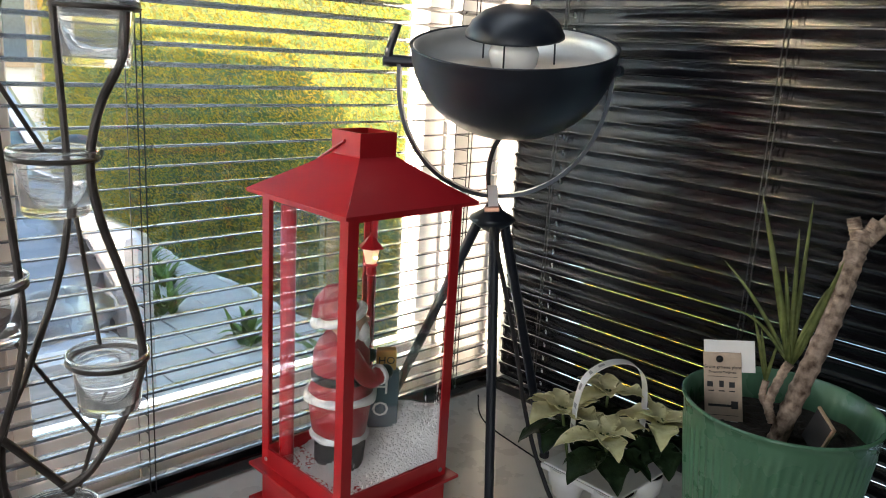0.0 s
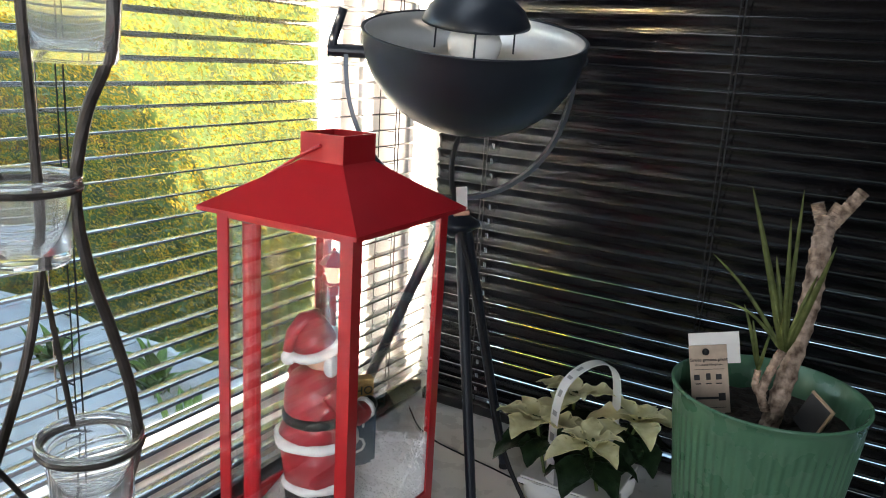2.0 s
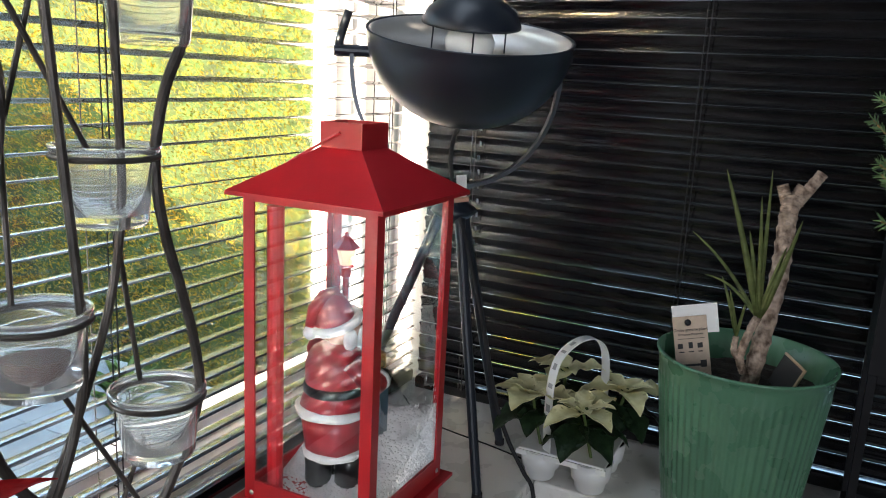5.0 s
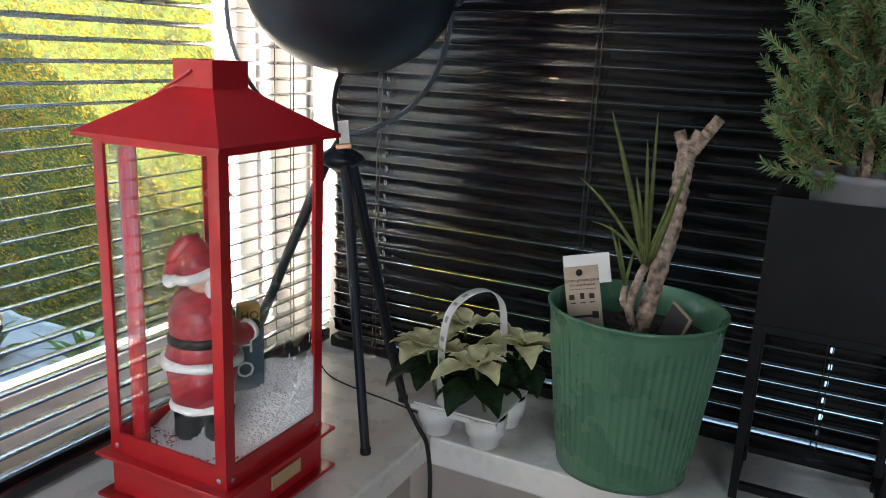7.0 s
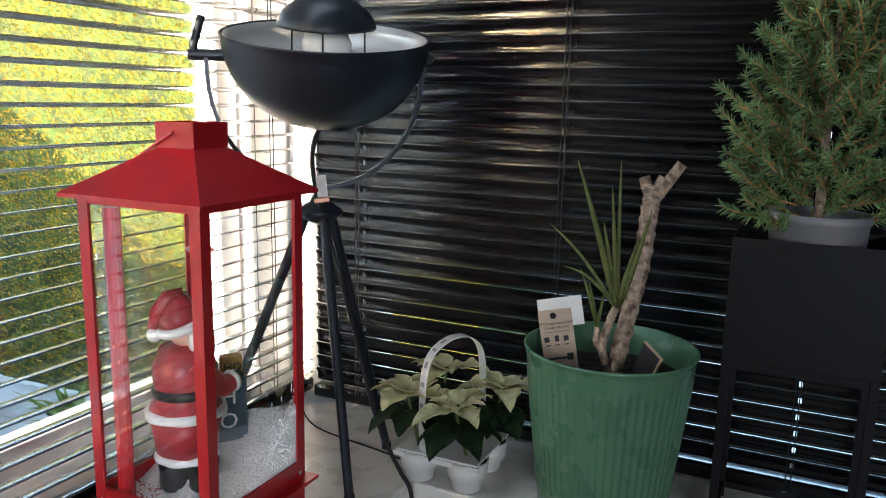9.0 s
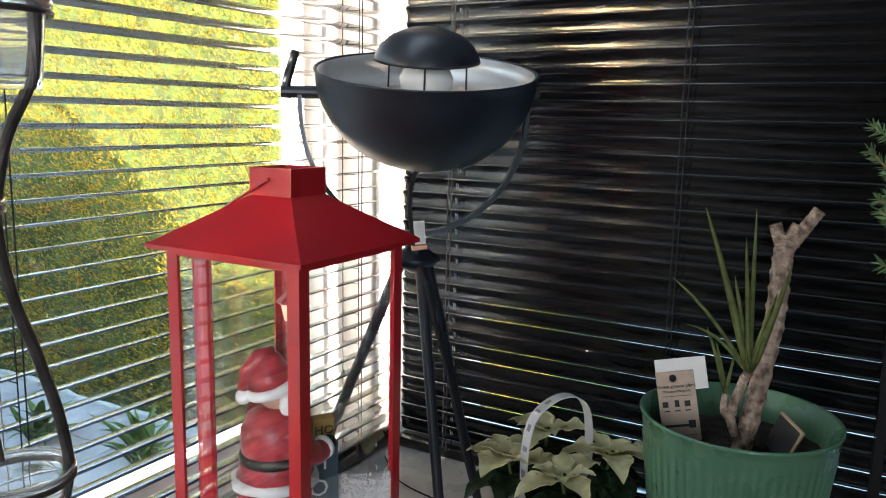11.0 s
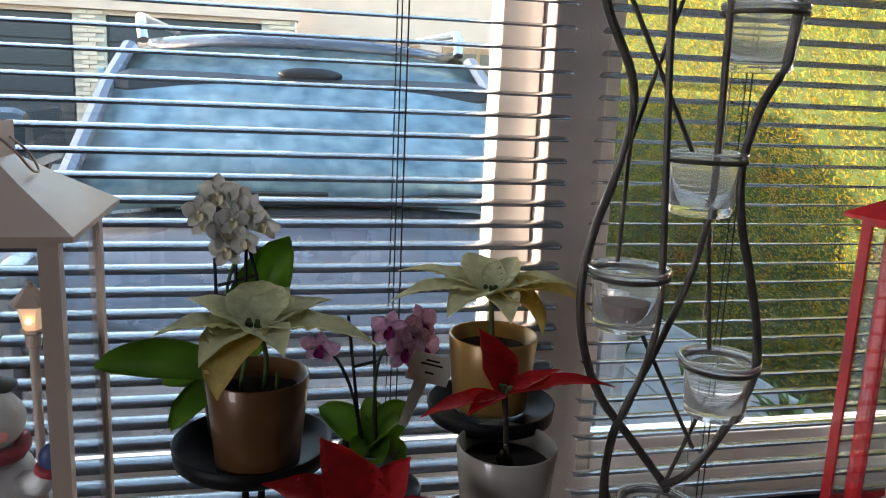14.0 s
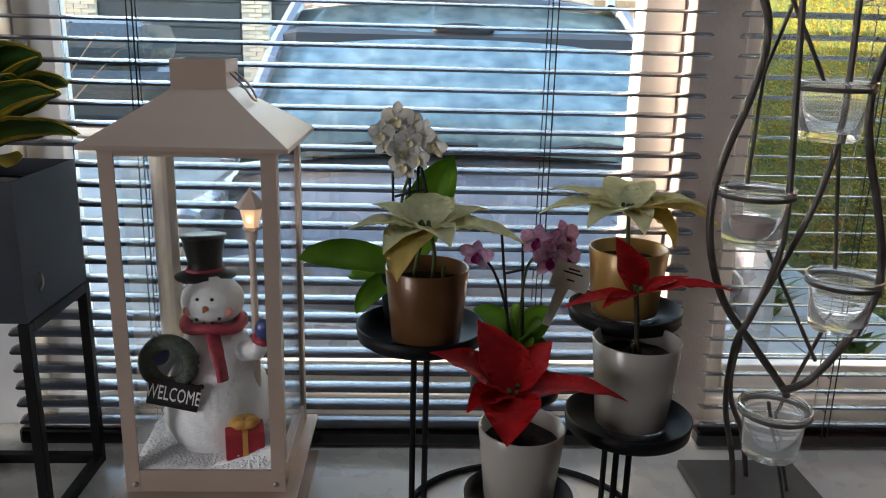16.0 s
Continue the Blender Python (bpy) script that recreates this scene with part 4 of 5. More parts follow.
# ---- tripod bowl lamp in the corner ----
lamp = thing("tripod_lamp", (-0.185, -0.180, 0), "black tripod table lamp with a bowl shade and silver inside", "lamp")
AX = Vector((0.579, -0.815, 0.0)).normalized()
FW = Vector((AX.y, -AX.x, 0.0))
PIV = Vector((0.013, -0.003, 0.534))
tilt = Matrix.Translation(PIV) @ Matrix.Rotation(radians(13), 4, AX) @ Matrix(((AX.x, -FW.x, 0, 0), (AX.y, -FW.y, 0, 0), (0, 0, 1, 0), (0, 0, 0, 1)))
R, DEP = 0.122, 0.108
outer = [(0.012, -DEP + 0.012)] + [(R * math.sin(a) ** 0.92, 0.012 - DEP * math.cos(a)) for a in [radians(10 + 8 * k) for k in range(1, 11)]]
inner = [(r * 0.985, z + 0.0016) for r, z in outer[::-1]]
part("bowl", lathe([(0.001, -DEP + 0.012)] + outer + [(R + 0.0015, 0.0135), (R, 0.0145)] + [inner[0]] + [(R * 0.95, -0.02)] , 64, tilt), M_LAMP, lamp, smooth=True)
part("bowl_lining", lathe([(0.001, -DEP + 0.020)] + [(r * 0.972, z + 0.004) for r, z in outer[1:-1]] + [(R * 0.978, 0.0128), (R * 0.968, 0.0128)] + [(r * 0.955, z + 0.006) for r, z in outer[-3:-1][::-1]], 64, tilt), M_SILVER, lamp, "silver painted inside", smooth=True)
bm = lathe([(0.0585, 0.0235), (0.0582, 0.0265), (0.051, 0.0400), (0.037, 0.0510), (0.019, 0.0575), (0.001, 0.0590)], 48, tilt)
part("cap", bm, M_LAMP, lamp, "black domed glare cap", smooth=True)
part("bulb", lathe([(0.001, -0.055), (0.013, -0.050), (0.014, -0.035), (0.028, -0.008), (0.030, 0.004), (0.024, 0.018), (0.001, 0.024)], 32, tilt), M_BULB, lamp, "white opal bulb", smooth=True)
for a in (0.4, 2.5, 4.6):
    part("cap_rod", tube([tilt @ Vector((0.050 * math.cos(a), 0.050 * math.sin(a), 0.028)), tilt @ Vector((0.052 * math.cos(a), 0.052 * math.sin(a), -0.040))], 0.0011, 6), M_LAMP, lamp)
yk = []
for k in range(33):
    a = math.pi * k / 32
    yk.append(PIV + Vector((0, 0, 0.002)) + AX * (-0.128 * math.cos(a) - 0.010) + Vector((0, 0, -0.156 * math.sin(a) ** 0.85 - 0.016 + 0.008 * k / 32)) + FW * (0.024 * math.sin(a) - 0.016 * k / 32))
bm = bmesh.new()
rows = []
for i, p in enumerate(yk):
    d = (yk[min(i + 1, 32)] - yk[max(i - 1, 0)]).normalized()
    nrm = d.cross(FW).normalized()
    rows.append([bm.verts.new(p + FW * u * 0.0055 + nrm * v * 0.0023) for u, v in ((-1, -1), (1, -1), (1, 1), (-1, 1))])
for a, b in zip(rows, rows[1:]):
    for k in range(4):
        bm.faces.new((a[k], a[(k + 1) % 4], b[(k + 1) % 4], b[k]))
bm.faces.new(rows[0][::-1])
bm.faces.new(rows[-1])
part("yoke", bm, mat("yoke_satin", (0.045, 0.055, 0.07), rough=0.32, metal=0.35), lamp, "curved black yoke")
for p0, p1, dz in ((-0.116, -0.158, -0.014), (0.1195, 0.124, -0.010)):
    part("pivot", tube([PIV + AX * p0 + Vector((0, 0, dz)), PIV + AX * p1 + FW * (0 if p0 < 0 else -0.010) + Vector((0, 0, dz))], 0.0068, 14), M_LAMP, lamp)
lv = part("lever", tube([PIV - AX * 0.153 + Vector((0, 0, -0.021)), PIV - AX * 0.152 + Vector((0, 0.0, -0.002)), PIV - AX * 0.142 + Vector((0, 0, 0.030))], 0.0056, 12, 0.0048), M_LAMP, lamp, "black tightening lever")
part("hub", lathe([(0.006, 0.322), (0.020, 0.330), (0.029, 0.337), (0.027, 0.341), (0.012, 0.350), (0.006, 0.360), (0.005, 0.374)], 30), M_LAMP, lamp, smooth=True)
for a, rf in ((-125.0, 0.094), (-25.0, 0.104), (126.0, 0.148)):
    c, s = math.cos(radians(a)), math.sin(radians(a))
    leg = part("leg", tube([(0.014 * c, 0.014 * s, 0.340), (rf * c, rf * s, 0.004)], 0.0066, 14, 0.0056), M_LAMP, lamp)
    part("rubber_foot", lathe([(0.0062, 0.0), (0.0066, 0.001), (0.0064, 0.008)], 14, pose(rf * c, rf * s, 0)), M_CORD, leg)
part("tag", box(-0.006, 0.006, -0.0006, 0.0006, -0.013, 0.013), M_PAPER, lamp, "white paper tag").matrix_basis = pose(-0.024, -0.020, 0.372, 8, -6, -52)
part("clip", box(-0.009, 0.009, -0.003, 0.003, -0.003, 0.003, bevel=0.001), M_COPPER, lamp, "copper clip").matrix_basis = pose(-0.025, -0.021, 0.356, 0, -6, -52)
cord = smooth_path([(0.010, 0.002, 0.440), (-0.002, 0.004, 0.425), (-0.011, 0.002, 0.395), (-0.012, -0.008, 0.350), (-0.016, -0.028, 0.300), (0.004, -0.046, 0.200), (0.016, -0.062, 0.110), (0.020, -0.082, 0.052), (0.018, -0.108, 0.012), (0.014, -0.1245, -0.010), (0.012, -0.132, -0.080), (0.010, -0.132, -0.30), (0.008, -0.13, -0.60)], 8)
part("power_cord", tube(cord, 0.0028, 8), M_CORD, lamp)
wire = part("thin_wire", tube(smooth_path([(-0.02, -0.030, 0.0012), (-0.08, -0.10, 0.0012), (-0.105, -0.22, 0.0012), (-0.120, -0.285, 0.0012)], 8), 0.0011, 6), M_CORD)
tagged(wire, "thin black wire lying on the window sill", "cable")

# ---- wrought iron candle holder ----
holder = thing("candle_holder", (-0.693, -0.17, 0.010), "wavy brown wrought-iron candle holder with five glass cups", "candle holder")


def loc(p):
    return Vector(p) - Vector((-0.69, -0.17, 0.010))


RODS = {
    "left": [(-.742, -.165, .735), (-.757, -.165, .66), (-.776, -.165, .60), (-.777, -.165, .557), (-.750, -.165, .501), (-.747, -.165, .464), (-.757, -.166, .422), (-.773, -.168, .375), (-.780, -.17, .329), (-.774, -.17, .284), (-.757, -.172, .240), (-.726, -.175, .200), (-.697, -.18, .163), (-.690, -.18, .152)],
    "right": [(-.655, -.195, .735), (-.650, -.197, .66), (-.637, -.2, .60), (-.637, -.2, .560), (-.641, -.2, .515), (-.658, -.2, .480), (-.668, -.2, .435), (-.662, -.2, .390), (-.648, -.2, .345), (-.636, -.2, .300), (-.634, -.2, .260), (-.652, -.195, .212), (-.677, -.19, .173), (-.698, -.185, .160)],
    "middle": [(-.735, -.19, .70), (-.735, -.19, .56), (-.728, -.19, .45), (-.720, -.19, .33), (-.724, -.188, .28), (-.736, -.182, .232), (-.742, -.170, .200), (-.735, -.150, .130), (-.712, -.130, .060), (-.702, -.122, .010)],
    "back": [(-.684, -.185, .70), (-.684, -.185, .566), (-.679, -.182, .449), (-.679, -.18, .396), (-.690, -.178, .338), (-.714, -.175, .272), (-.735, -.168, .214), (-.728, -.140, .140), (-.690, -.100, .070), (-.672, -.085, .010)],
}
for k, pts in RODS.items():
    part("wavy_rod", tube([loc(p) for p in smooth_path(pts, 6)], 0.0036 if k in ("left", "right") else 0.0029, 10), M_IRON, holder)
for a, b in (((-.768, -.16, .585), (-.690, -.165, .441)), ((-.700, -.155, .585), (-.741, -.155, .450), ), ((-.741, -.155, .450), (-.748, -.165, .352)), ((-.668, -.16, .396), (-.655, -.165, .274)),
             ((-.726, -.165, .300), (-.657, -.16, .180)), ((-.649, -.158, .222), (-.675, -.135, .110)), ((-.675, -.135, .110), (-.640, -.115, .010)), ((-.712, -.19, .150), (-.650, -.128, .010))):
    part("thin_rod", tube([loc(a), loc((Vector(a) + Vector(b)) / 2)] + [loc(b)], 0.0019, 8), M_IRON, holder)
part("base_plate", box(-0.738, -0.606, -0.200, -0.051, -0.010, 0.0, bevel=0.0015), M_GREY, holder, "grey slate base plate").location = (0.69, 0.17, 0)
M_WAX = mat("burnt_wax", (0.10, 0.055, 0.04), rough=0.6, vary=0.3, scale=200)
for k, (c, jx) in enumerate((((-.652, -.182, .551), 1), ((-.687, -.178, .438), 1), ((-.745, -.180, .345), -1), ((-.655, -.182, .266), 1), ((-.704, -.188, .140), 1))):
    c = Vector(c)
    ring = [loc(c + Vector((0.0315 * math.cos(a), 0.0315 * math.sin(a), 0))) for a in [2 * math.pi * q / 40 for q in range(40)]]
    part("ring", tube(ring, 0.0020, 8, closed=True), M_IRON, holder)
    cup = lathe([(0.001, -0.044), (0.0235, -0.044), (0.0250, -0.041), (0.0285, -0.002), (0.0325, 0.0028), (0.0330, 0.0052), (0.0315, 0.0062), (0.0275, 0.0045), (0.0258, -0.004), (0.0225, -0.036), (0.001, -0.037)], 40)
    cp = thing("tealight_cup", c + Vector((-0.003, 0, 0)), "clear glass tealight cup hanging in an iron ring", "candle cup", "glass tealight cups")
    g = part("glass", cup, M_CUP, cp, smooth=True)
    g.visible_shadow = False
    rim = part("rim", tube([(0.0322 * math.cos(a), 0.0322 * math.sin(a), 0.0062) for a in [2 * math.pi * q / 40 for q in range(40)]], 0.0013, 8, closed=True), M_CUP, cp, "rounded glass rim", smooth=True)
    rim.visible_shadow = False
    if k == 2:
        part("tealight", lathe([(0.001, -0.0365), (0.019, -0.0365), (0.0195, -0.022), (0.017, -0.0215), (0.001, -0.023)], 24), M_WAX, cp, "burnt-down brown tealight")

# ---- plants ----
M_CREAMB = leaf_mat("cream_bract", (0.78, 0.73, 0.36), (0.90, 0.87, 0.60), rough=0.5, translucent=0.35)
M_PALEB = leaf_mat("pale_green_bract", (0.58, 0.58, 0.32), (0.86, 0.84, 0.58), rough=0.5, translucent=0.5, vscale=130)
M_CREAMG = leaf_mat("yellow_bract", (0.50, 0.40, 0.12), (0.72, 0.58, 0.22), rough=0.5, translucent=0.5)
M_REDB = leaf_mat("red_bract", (0.36, 0.004, 0.006), (0.54, 0.010, 0.012), rough=0.62, translucent=0.25)
M_DGREEN = leaf_mat("dark_green_leaf", (0.010, 0.022, 0.010), (0.022, 0.045, 0.018), rough=0.45, translucent=0.15)
M_OGREEN = leaf_mat("orchid_leaf", (0.09, 0.21, 0.02), (0.20, 0.36, 0.04), rough=0.35, translucent=0.5, vscale=40)
M_STEM = mat("green_stem", (0.06, 0.09, 0.02), rough=0.6, vary=0.3, scale=80)
M_ORCHW = leaf_mat("white_petal", (0.72, 0.70, 0.64), (0.84, 0.82, 0.78), rough=0.5, translucent=0.35)
M_ORCHP = leaf_mat("pink_petal", (0.56, 0.20, 0.50), (0.86, 0.68, 0.82), rough=0.5, translucent=0.3, vscale=260)
M_ORCHD = leaf_mat("magenta_lip", (0.22, 0.01, 0.12), (0.36, 0.03, 0.2), rough=0.4, translucent=0.2)
M_BROWNP = mat("brown_gold_glaze", (0.15, 0.068, 0.024), rough=0.38, metal=0.2, vary=0.2, scale=15, bump=0.02, coat=0.3)
M_GOLDP = mat("gold_glaze", (0.36, 0.21, 0.06), rough=0.38, metal=0.25, vary=0.2, scale=15, bump=0.03, coat=0.2)
M_WHITEP = mat("frosted_white_glass", (0.42, 0.385, 0.34), rough=0.25, vary=0.04, sub=0.15, bump=0.01, coat=0.3)
M_GLASSBASE = mat("thick_glass_base", (0.75, 0.85, 0.85), rough=0.05, trans=0.9, vary=0.02, bump=0)


def pot(name, at, r1, r0, h, m, label, glass_base=True, soil=0.82, group="potted plants"):
    ob = thing(name, at, label, "potted plant", group)
    part("pot", lathe([(r0 * 0.95, 0.006 if glass_base else 0.0), (r0 * 1.005, 0.007), (r1, h - 0.001), (r1 - 0.0008, h), (r1 - 0.0025, h - 0.0008), (r0 - 0.001, 0.012), (0.001, 0.011)], 48), m, ob, smooth=True)
    if glass_base:
        part("glass_base", lathe([(0.001, 0.0), (r0 * 0.93, 0.0), (r0 * 0.99, 0.002), (r0 * 0.99, 0.0058), (0.001, 0.0058)], 40), M_GLASSBASE, ob, "clear thick glass base", smooth=True)
    rs = r0 + (r1 - r0) * soil - 0.003
    bm = bmesh.new()
    n = 26
    rows = [[bm.verts.new((rs * q / 6 * math.cos(2 * math.pi * k / n), rs * q / 6 * math.sin(2 * math.pi * k / n), h * soil + 0.003 * noise.noise((q * .9, k * .7, at[0] * 50)) - 0.001)) for k in range(n)] for q in range(1, 7)]
    cv = bm.verts.new((0, 0, h * soil + 0.002))
    for k in range(n):
        bm.faces.new((cv, rows[0][k], rows[0][(k + 1) % n]))
        for a, b in zip(rows, rows[1:]):
            bm.faces.new((a[k], b[k], b[(k + 1) % n], a[(k + 1) % n]))
    part("soil", bm, M_SOIL, ob, "dark potting soil", smooth=True)
    return ob


def stem(ob, pts, r=0.0018, m=None, r2=None, name="stem"):
    return part(name, tube(smooth_path(pts, 5), r, 8, r2), m or M_STEM, ob, smooth=True)


def cyathia(ob, at, seed=1):
    rnd = random.Random(seed)
    bm = bmesh.new()
    for k in range(7):
        add_ball(bm, Vector(at) + Vector((rnd.uniform(-.005, .005), rnd.uniform(-.005, .005), rnd.uniform(0, .005))), 0.0022, u=6, v=5)
    part("flower_buds", bm, M_STEM, ob)


# brown pot with a cream poinsettia
P = pot("cream_poinsettia", (-1.037, -0.200, 0.2085), 0.0365, 0.0300, 0.073, M_BROWNP, "cream poinsettia in a shiny brown pot on a black tray")
stem(P, [(0.004, 0, 0.058), (0.006, 0, 0.085), (0.000, -0.004, 0.108)])
stem(P, [(-0.012, -.006, 0.058), (-0.010, -.006, 0.075), (-0.004, -.004, 0.104)])
stem(P, [(0.013, -.010, 0.058), (0.014, -.012, 0.078)])
for hd, L, W, rs, dr, mm in ((-2.05, .060, .040, .15, 1.9, M_CREAMG), (-0.25, .078, .036, .30, .75, M_PALEB), (0.55, .060, .034, .55, .5, M_PALEB), (1.5, .060, .040, .75, .5, M_PALEB), (2.5, .055, .032, .65, .5, M_PALEB),
                             (3.35, .060, .030, .45, .7, M_PALEB), (-1.2, .048, .030, .45, .9, M_PALEB), (4.0, .050, .030, .35, 1.2, M_PALEB), (1.0, .045, .03, .9, .4, M_PALEB)):
    part("bract", leaf((-0.002, -0.004, 0.106), hd, L * 1.14, W * 1.15, rise=rs * .62, droop=dr, fold=.34, shape="ovate", wave=.07, seg=18, pleat=.07), mm, P)
cyathia(P, (-0.002, -0.004, 0.108))

# white orchid behind it
P = pot("white_orchid", (-1.055, -0.137, 0.2085), 0.026, 0.0215, 0.050, M_BLACK, "small white orchid with broad leaves on a black tray", glass_base=False)
for hd, L, W, rs, dr in ((3.30, .104, .034, .34, .62), (2.9, .060, .022, -.05, .5), (0.35, .116, .048, 1.25, .25), (-2.6, .066, .022, -.25, 1.0)):
    part("leaf", leaf((0, 0, 0.050), hd, L, W, rise=rs, droop=dr, roll=-.75 if math.cos(hd) < 0 else .75, fold=.3, shape="oval", seg=10, thick=.0012), M_OGREEN, P)
for x0, x1, top in ((-0.012, -0.014, 0.142), (0.006, 0.010, 0.165), (0.000, 0.002, 0.155)):
    part("support_stick", tube([(x0, 0.004, 0.045), (x1, 0.002, top)], 0.0014, 6), M_CORD, P)
stem(P, [(0.002, 0, 0.05), (-0.006, 0.004, 0.11), (0.004, 0.002, 0.150), (0.004, 0, 0.175), (-0.006, 0, 0.195)], 0.0015)
stem(P, [(0.010, 0, 0.05), (0.018, 0.004, 0.11), (0.014, 0.002, 0.140), (0.008, 0, 0.165)], 0.0015, M_CORD)
part("stem_clip", tube([(-0.012, 0.003, 0.120), (0.016, 0.003, 0.128)], 0.0014, 6), M_CORD, P)


def orchid_flower(ob, at, face, size, petal, lip, spin=0.0):
    """Five petals round a lip, facing a heading and a lift."""
    m = Matrix.Translation(at) @ Euler((0, 0, face[0])).to_matrix().to_4x4() @ Euler((0, -face[1], 0)).to_matrix().to_4x4() @ Euler((spin, 0, 0)).to_matrix().to_4x4() @ Matrix.Rotation(radians(90), 4, 'Y')
    bm = bmesh.new()
    for k in range(5):
        a = math.pi + k * 2 * math.pi / 5
        add_leaf(bm, (0, 0, 0), a, size, size * (0.95 if k in (1, 4) else 0.62), rise=.25, droop=.55, fold=.15, shape="oval", seg=6, mi=0)
    add_leaf(bm, (0, 0, 0.001), 0.0, size * .6, size * .5, rise=.7, droop=1.2, fold=.5, shape="oval", seg=5, mi=1)
    add_ball(bm, (0, 0, 0.002), size * .13, mi=1, u=8, v=6)
    bmesh.ops.transform(bm, matrix=m, verts=bm.verts[:])
    part("flower", bm, [petal, lip], ob)


rnd = random.Random(11)
M_LIPW = mat("pale_lip", (0.7, 0.62, 0.4), rough=0.5)
for x, z, y in ((-.010, .198, 0), (-.024, .182, -.006), (0.000, .176, -.012), (.014, .182, -.004), (-.010, .165, -.012), (.024, .172, -.006), (.010, .158, -.012), (-.004, .148, -.010), (-.020, .170, .008), (.004, .190, .006)):
    orchid_flower(P, (x, y, .171 + (z - .172) * .82), (-1.57 + rnd.uniform(-.9, .9), rnd.uniform(-.5, .3)), rnd.uniform(.0125, .0165), M_ORCHW, M_LIPW, rnd.uniform(-.4, .4))

# gold pot with a cream poinsettia
P = pot("cream_poinsettia", (-0.845, -0.139, 0.2155), 0.0375, 0.0310, 0.070, M_GOLDP, "cream poinsettia in a gold pot on a black tray")
stem(P, [(0, 0, 0.056), (-0.002, 0, 0.08), (-0.004, 0, 0.106)], 0.0022)
for hd, L, W, rs, dr, mm in ((-0.75, .055, .036, .2, 1.9, M_CREAMG), (0.1, .075, .034, .45, .95, M_PALEB), (-0.2, .082, .036, .35, 1.2, M_CREAMG), (0.9, .055, .03, .7, .5, M_PALEB), (1.7, .055, .036, .75, .5, M_PALEB), (2.6, .075, .030, .50, .7, M_PALEB), (3.3, .078, .032, .35, .75, M_PALEB), (3.9, .060, .034, .35, 1.0, M_PALEB), (-1.5, .045, .03, .3, 1.3, M_PALEB)):
    part("bract", leaf((-0.004, 0, 0.104), hd, L * 1.14, W * 1.12, rise=rs * .75, droop=dr, fold=.34, shape="ovate", wave=.07, seg=18, pleat=.07), mm, P)
cyathia(P, (-0.004, 0, 0.106), 2)

# frosted white pots with red poinsettias
P = pot("red_poinsettia", (-0.850, -0.207, 0.1345), 0.0392, 0.0315, 0.085, M_WHITEP, "red poinsettia in a frosted white glass on a black tray")
stem(P, [(0, 0, 0.066), (-0.003, -.004, 0.10), (-0.010, -.016, 0.132)], 0.0024, mat("dark_stem", (0.035, 0.025, 0.015), rough=.8, vary=.4, scale=120))
for k in range(3):
    stem(P, [(-0.006 + .004 * k, -.008, 0.068), (-0.010 + .003 * k, -.010, 0.080 + .004 * k)], 0.002, bpy.data.materials["dark_stem"])
for hd, L, W, rs, dr in ((3.25, .066, .026, -.05, .35), (-0.05, .088, .028, .28, .7), (2.2, .052, .042, 1.15, .35), (0.35, .055, .022, .30, .3), (-2.6, .040, .02, .05, .6)):
    part("bract", leaf((-0.010, -.017, 0.132), hd, L, W, rise=rs, droop=dr, fold=.27, shape="ovate", wave=.05, seg=16, pleat=.06), M_REDB, P)
cyathia(P, (-0.010, -.018, 0.134), 3)
P = pot("red_poinsettia", (-0.957, -0.262, 0.0895), 0.0362, 0.0290, 0.074, M_WHITEP, "bushy red poinsettia in a frosted white glass on a low tray")
stem(P, [(0, 0, 0.058), (-0.004, -.004, 0.08), (-0.010, -.008, 0.105)], 0.0024, bpy.data.materials["dark_stem"])
for hd, L, W, rs, dr in ((2.85, .068, .046, .55, .5), (2.2, .062, .044, 1.0, .5), (0.75, .055, .034, .75, .5), (-0.1, .086, .034, .25, .75), (-1.75, .050, .042, .05, 1.4), (-2.7, .040, .034, .2, 1.1), (1.5, .04, .03, .9, .5)):
    part("bract", leaf((-0.011, -.009, 0.106), hd, L * 1.10, W * 1.2, rise=rs, droop=dr, fold=.30, shape="ovate", wave=.06, seg=16, pleat=.06), M_REDB, P)
cyathia(P, (-0.011, -.010, 0.108), 4)

# pink orchid
P = pot("pink_orchid", (-0.940, -0.092, 0.1155), 0.0290, 0.0240, 0.054, mat("green_grey_pot", (0.10, 0.13, 0.11), rough=.4), "small pink orchid with a care tag on a black tray", glass_base=False)
for hd, L, W, rs, dr in ((2.7, .062, .034, .75, .6), (0.3, .052, .036, .95, .4), (-0.9, .045, .036, 1.0, .5), (-1.5, .035, .03, .35, .9), (-0.6, .034, .026, .2, .8), (3.9, .03, .026, .4, .7), (1.5, .05, .03, .9, .5)):
    part("leaf", leaf((0.002, -.002, 0.050), hd, L, W, rise=rs, droop=dr, roll=-.5 if math.cos(hd) < 0 else .5, fold=.3, shape="oval", seg=10, thick=.0012), M_OGREEN, P)
for x0, x1, y1, top in ((-0.008, -0.022, -.004, 0.175), (0.006, 0.000, 0, 0.172)):
    part("support_stick", tube([(x0, 0, 0.05), (x1, y1, top)], 0.0015, 6), M_CORD, P)
stem(P, [(-0.006, 0, 0.05), (-0.016, -.004, 0.10), (-0.030, -.008, 0.135), (-0.044, -.012, 0.150)], 0.0015, M_CORD)
stem(P, [(0.004, 0, 0.05), (0.002, -.004, 0.10), (0.006, -.010, 0.140), (0.020, -.016, 0.156)], 0.0015)
part("stem_clip", tube([(-0.018, -.003, 0.128), (0.004, -.003, 0.133)], 0.0014, 6), M_CORD, P)
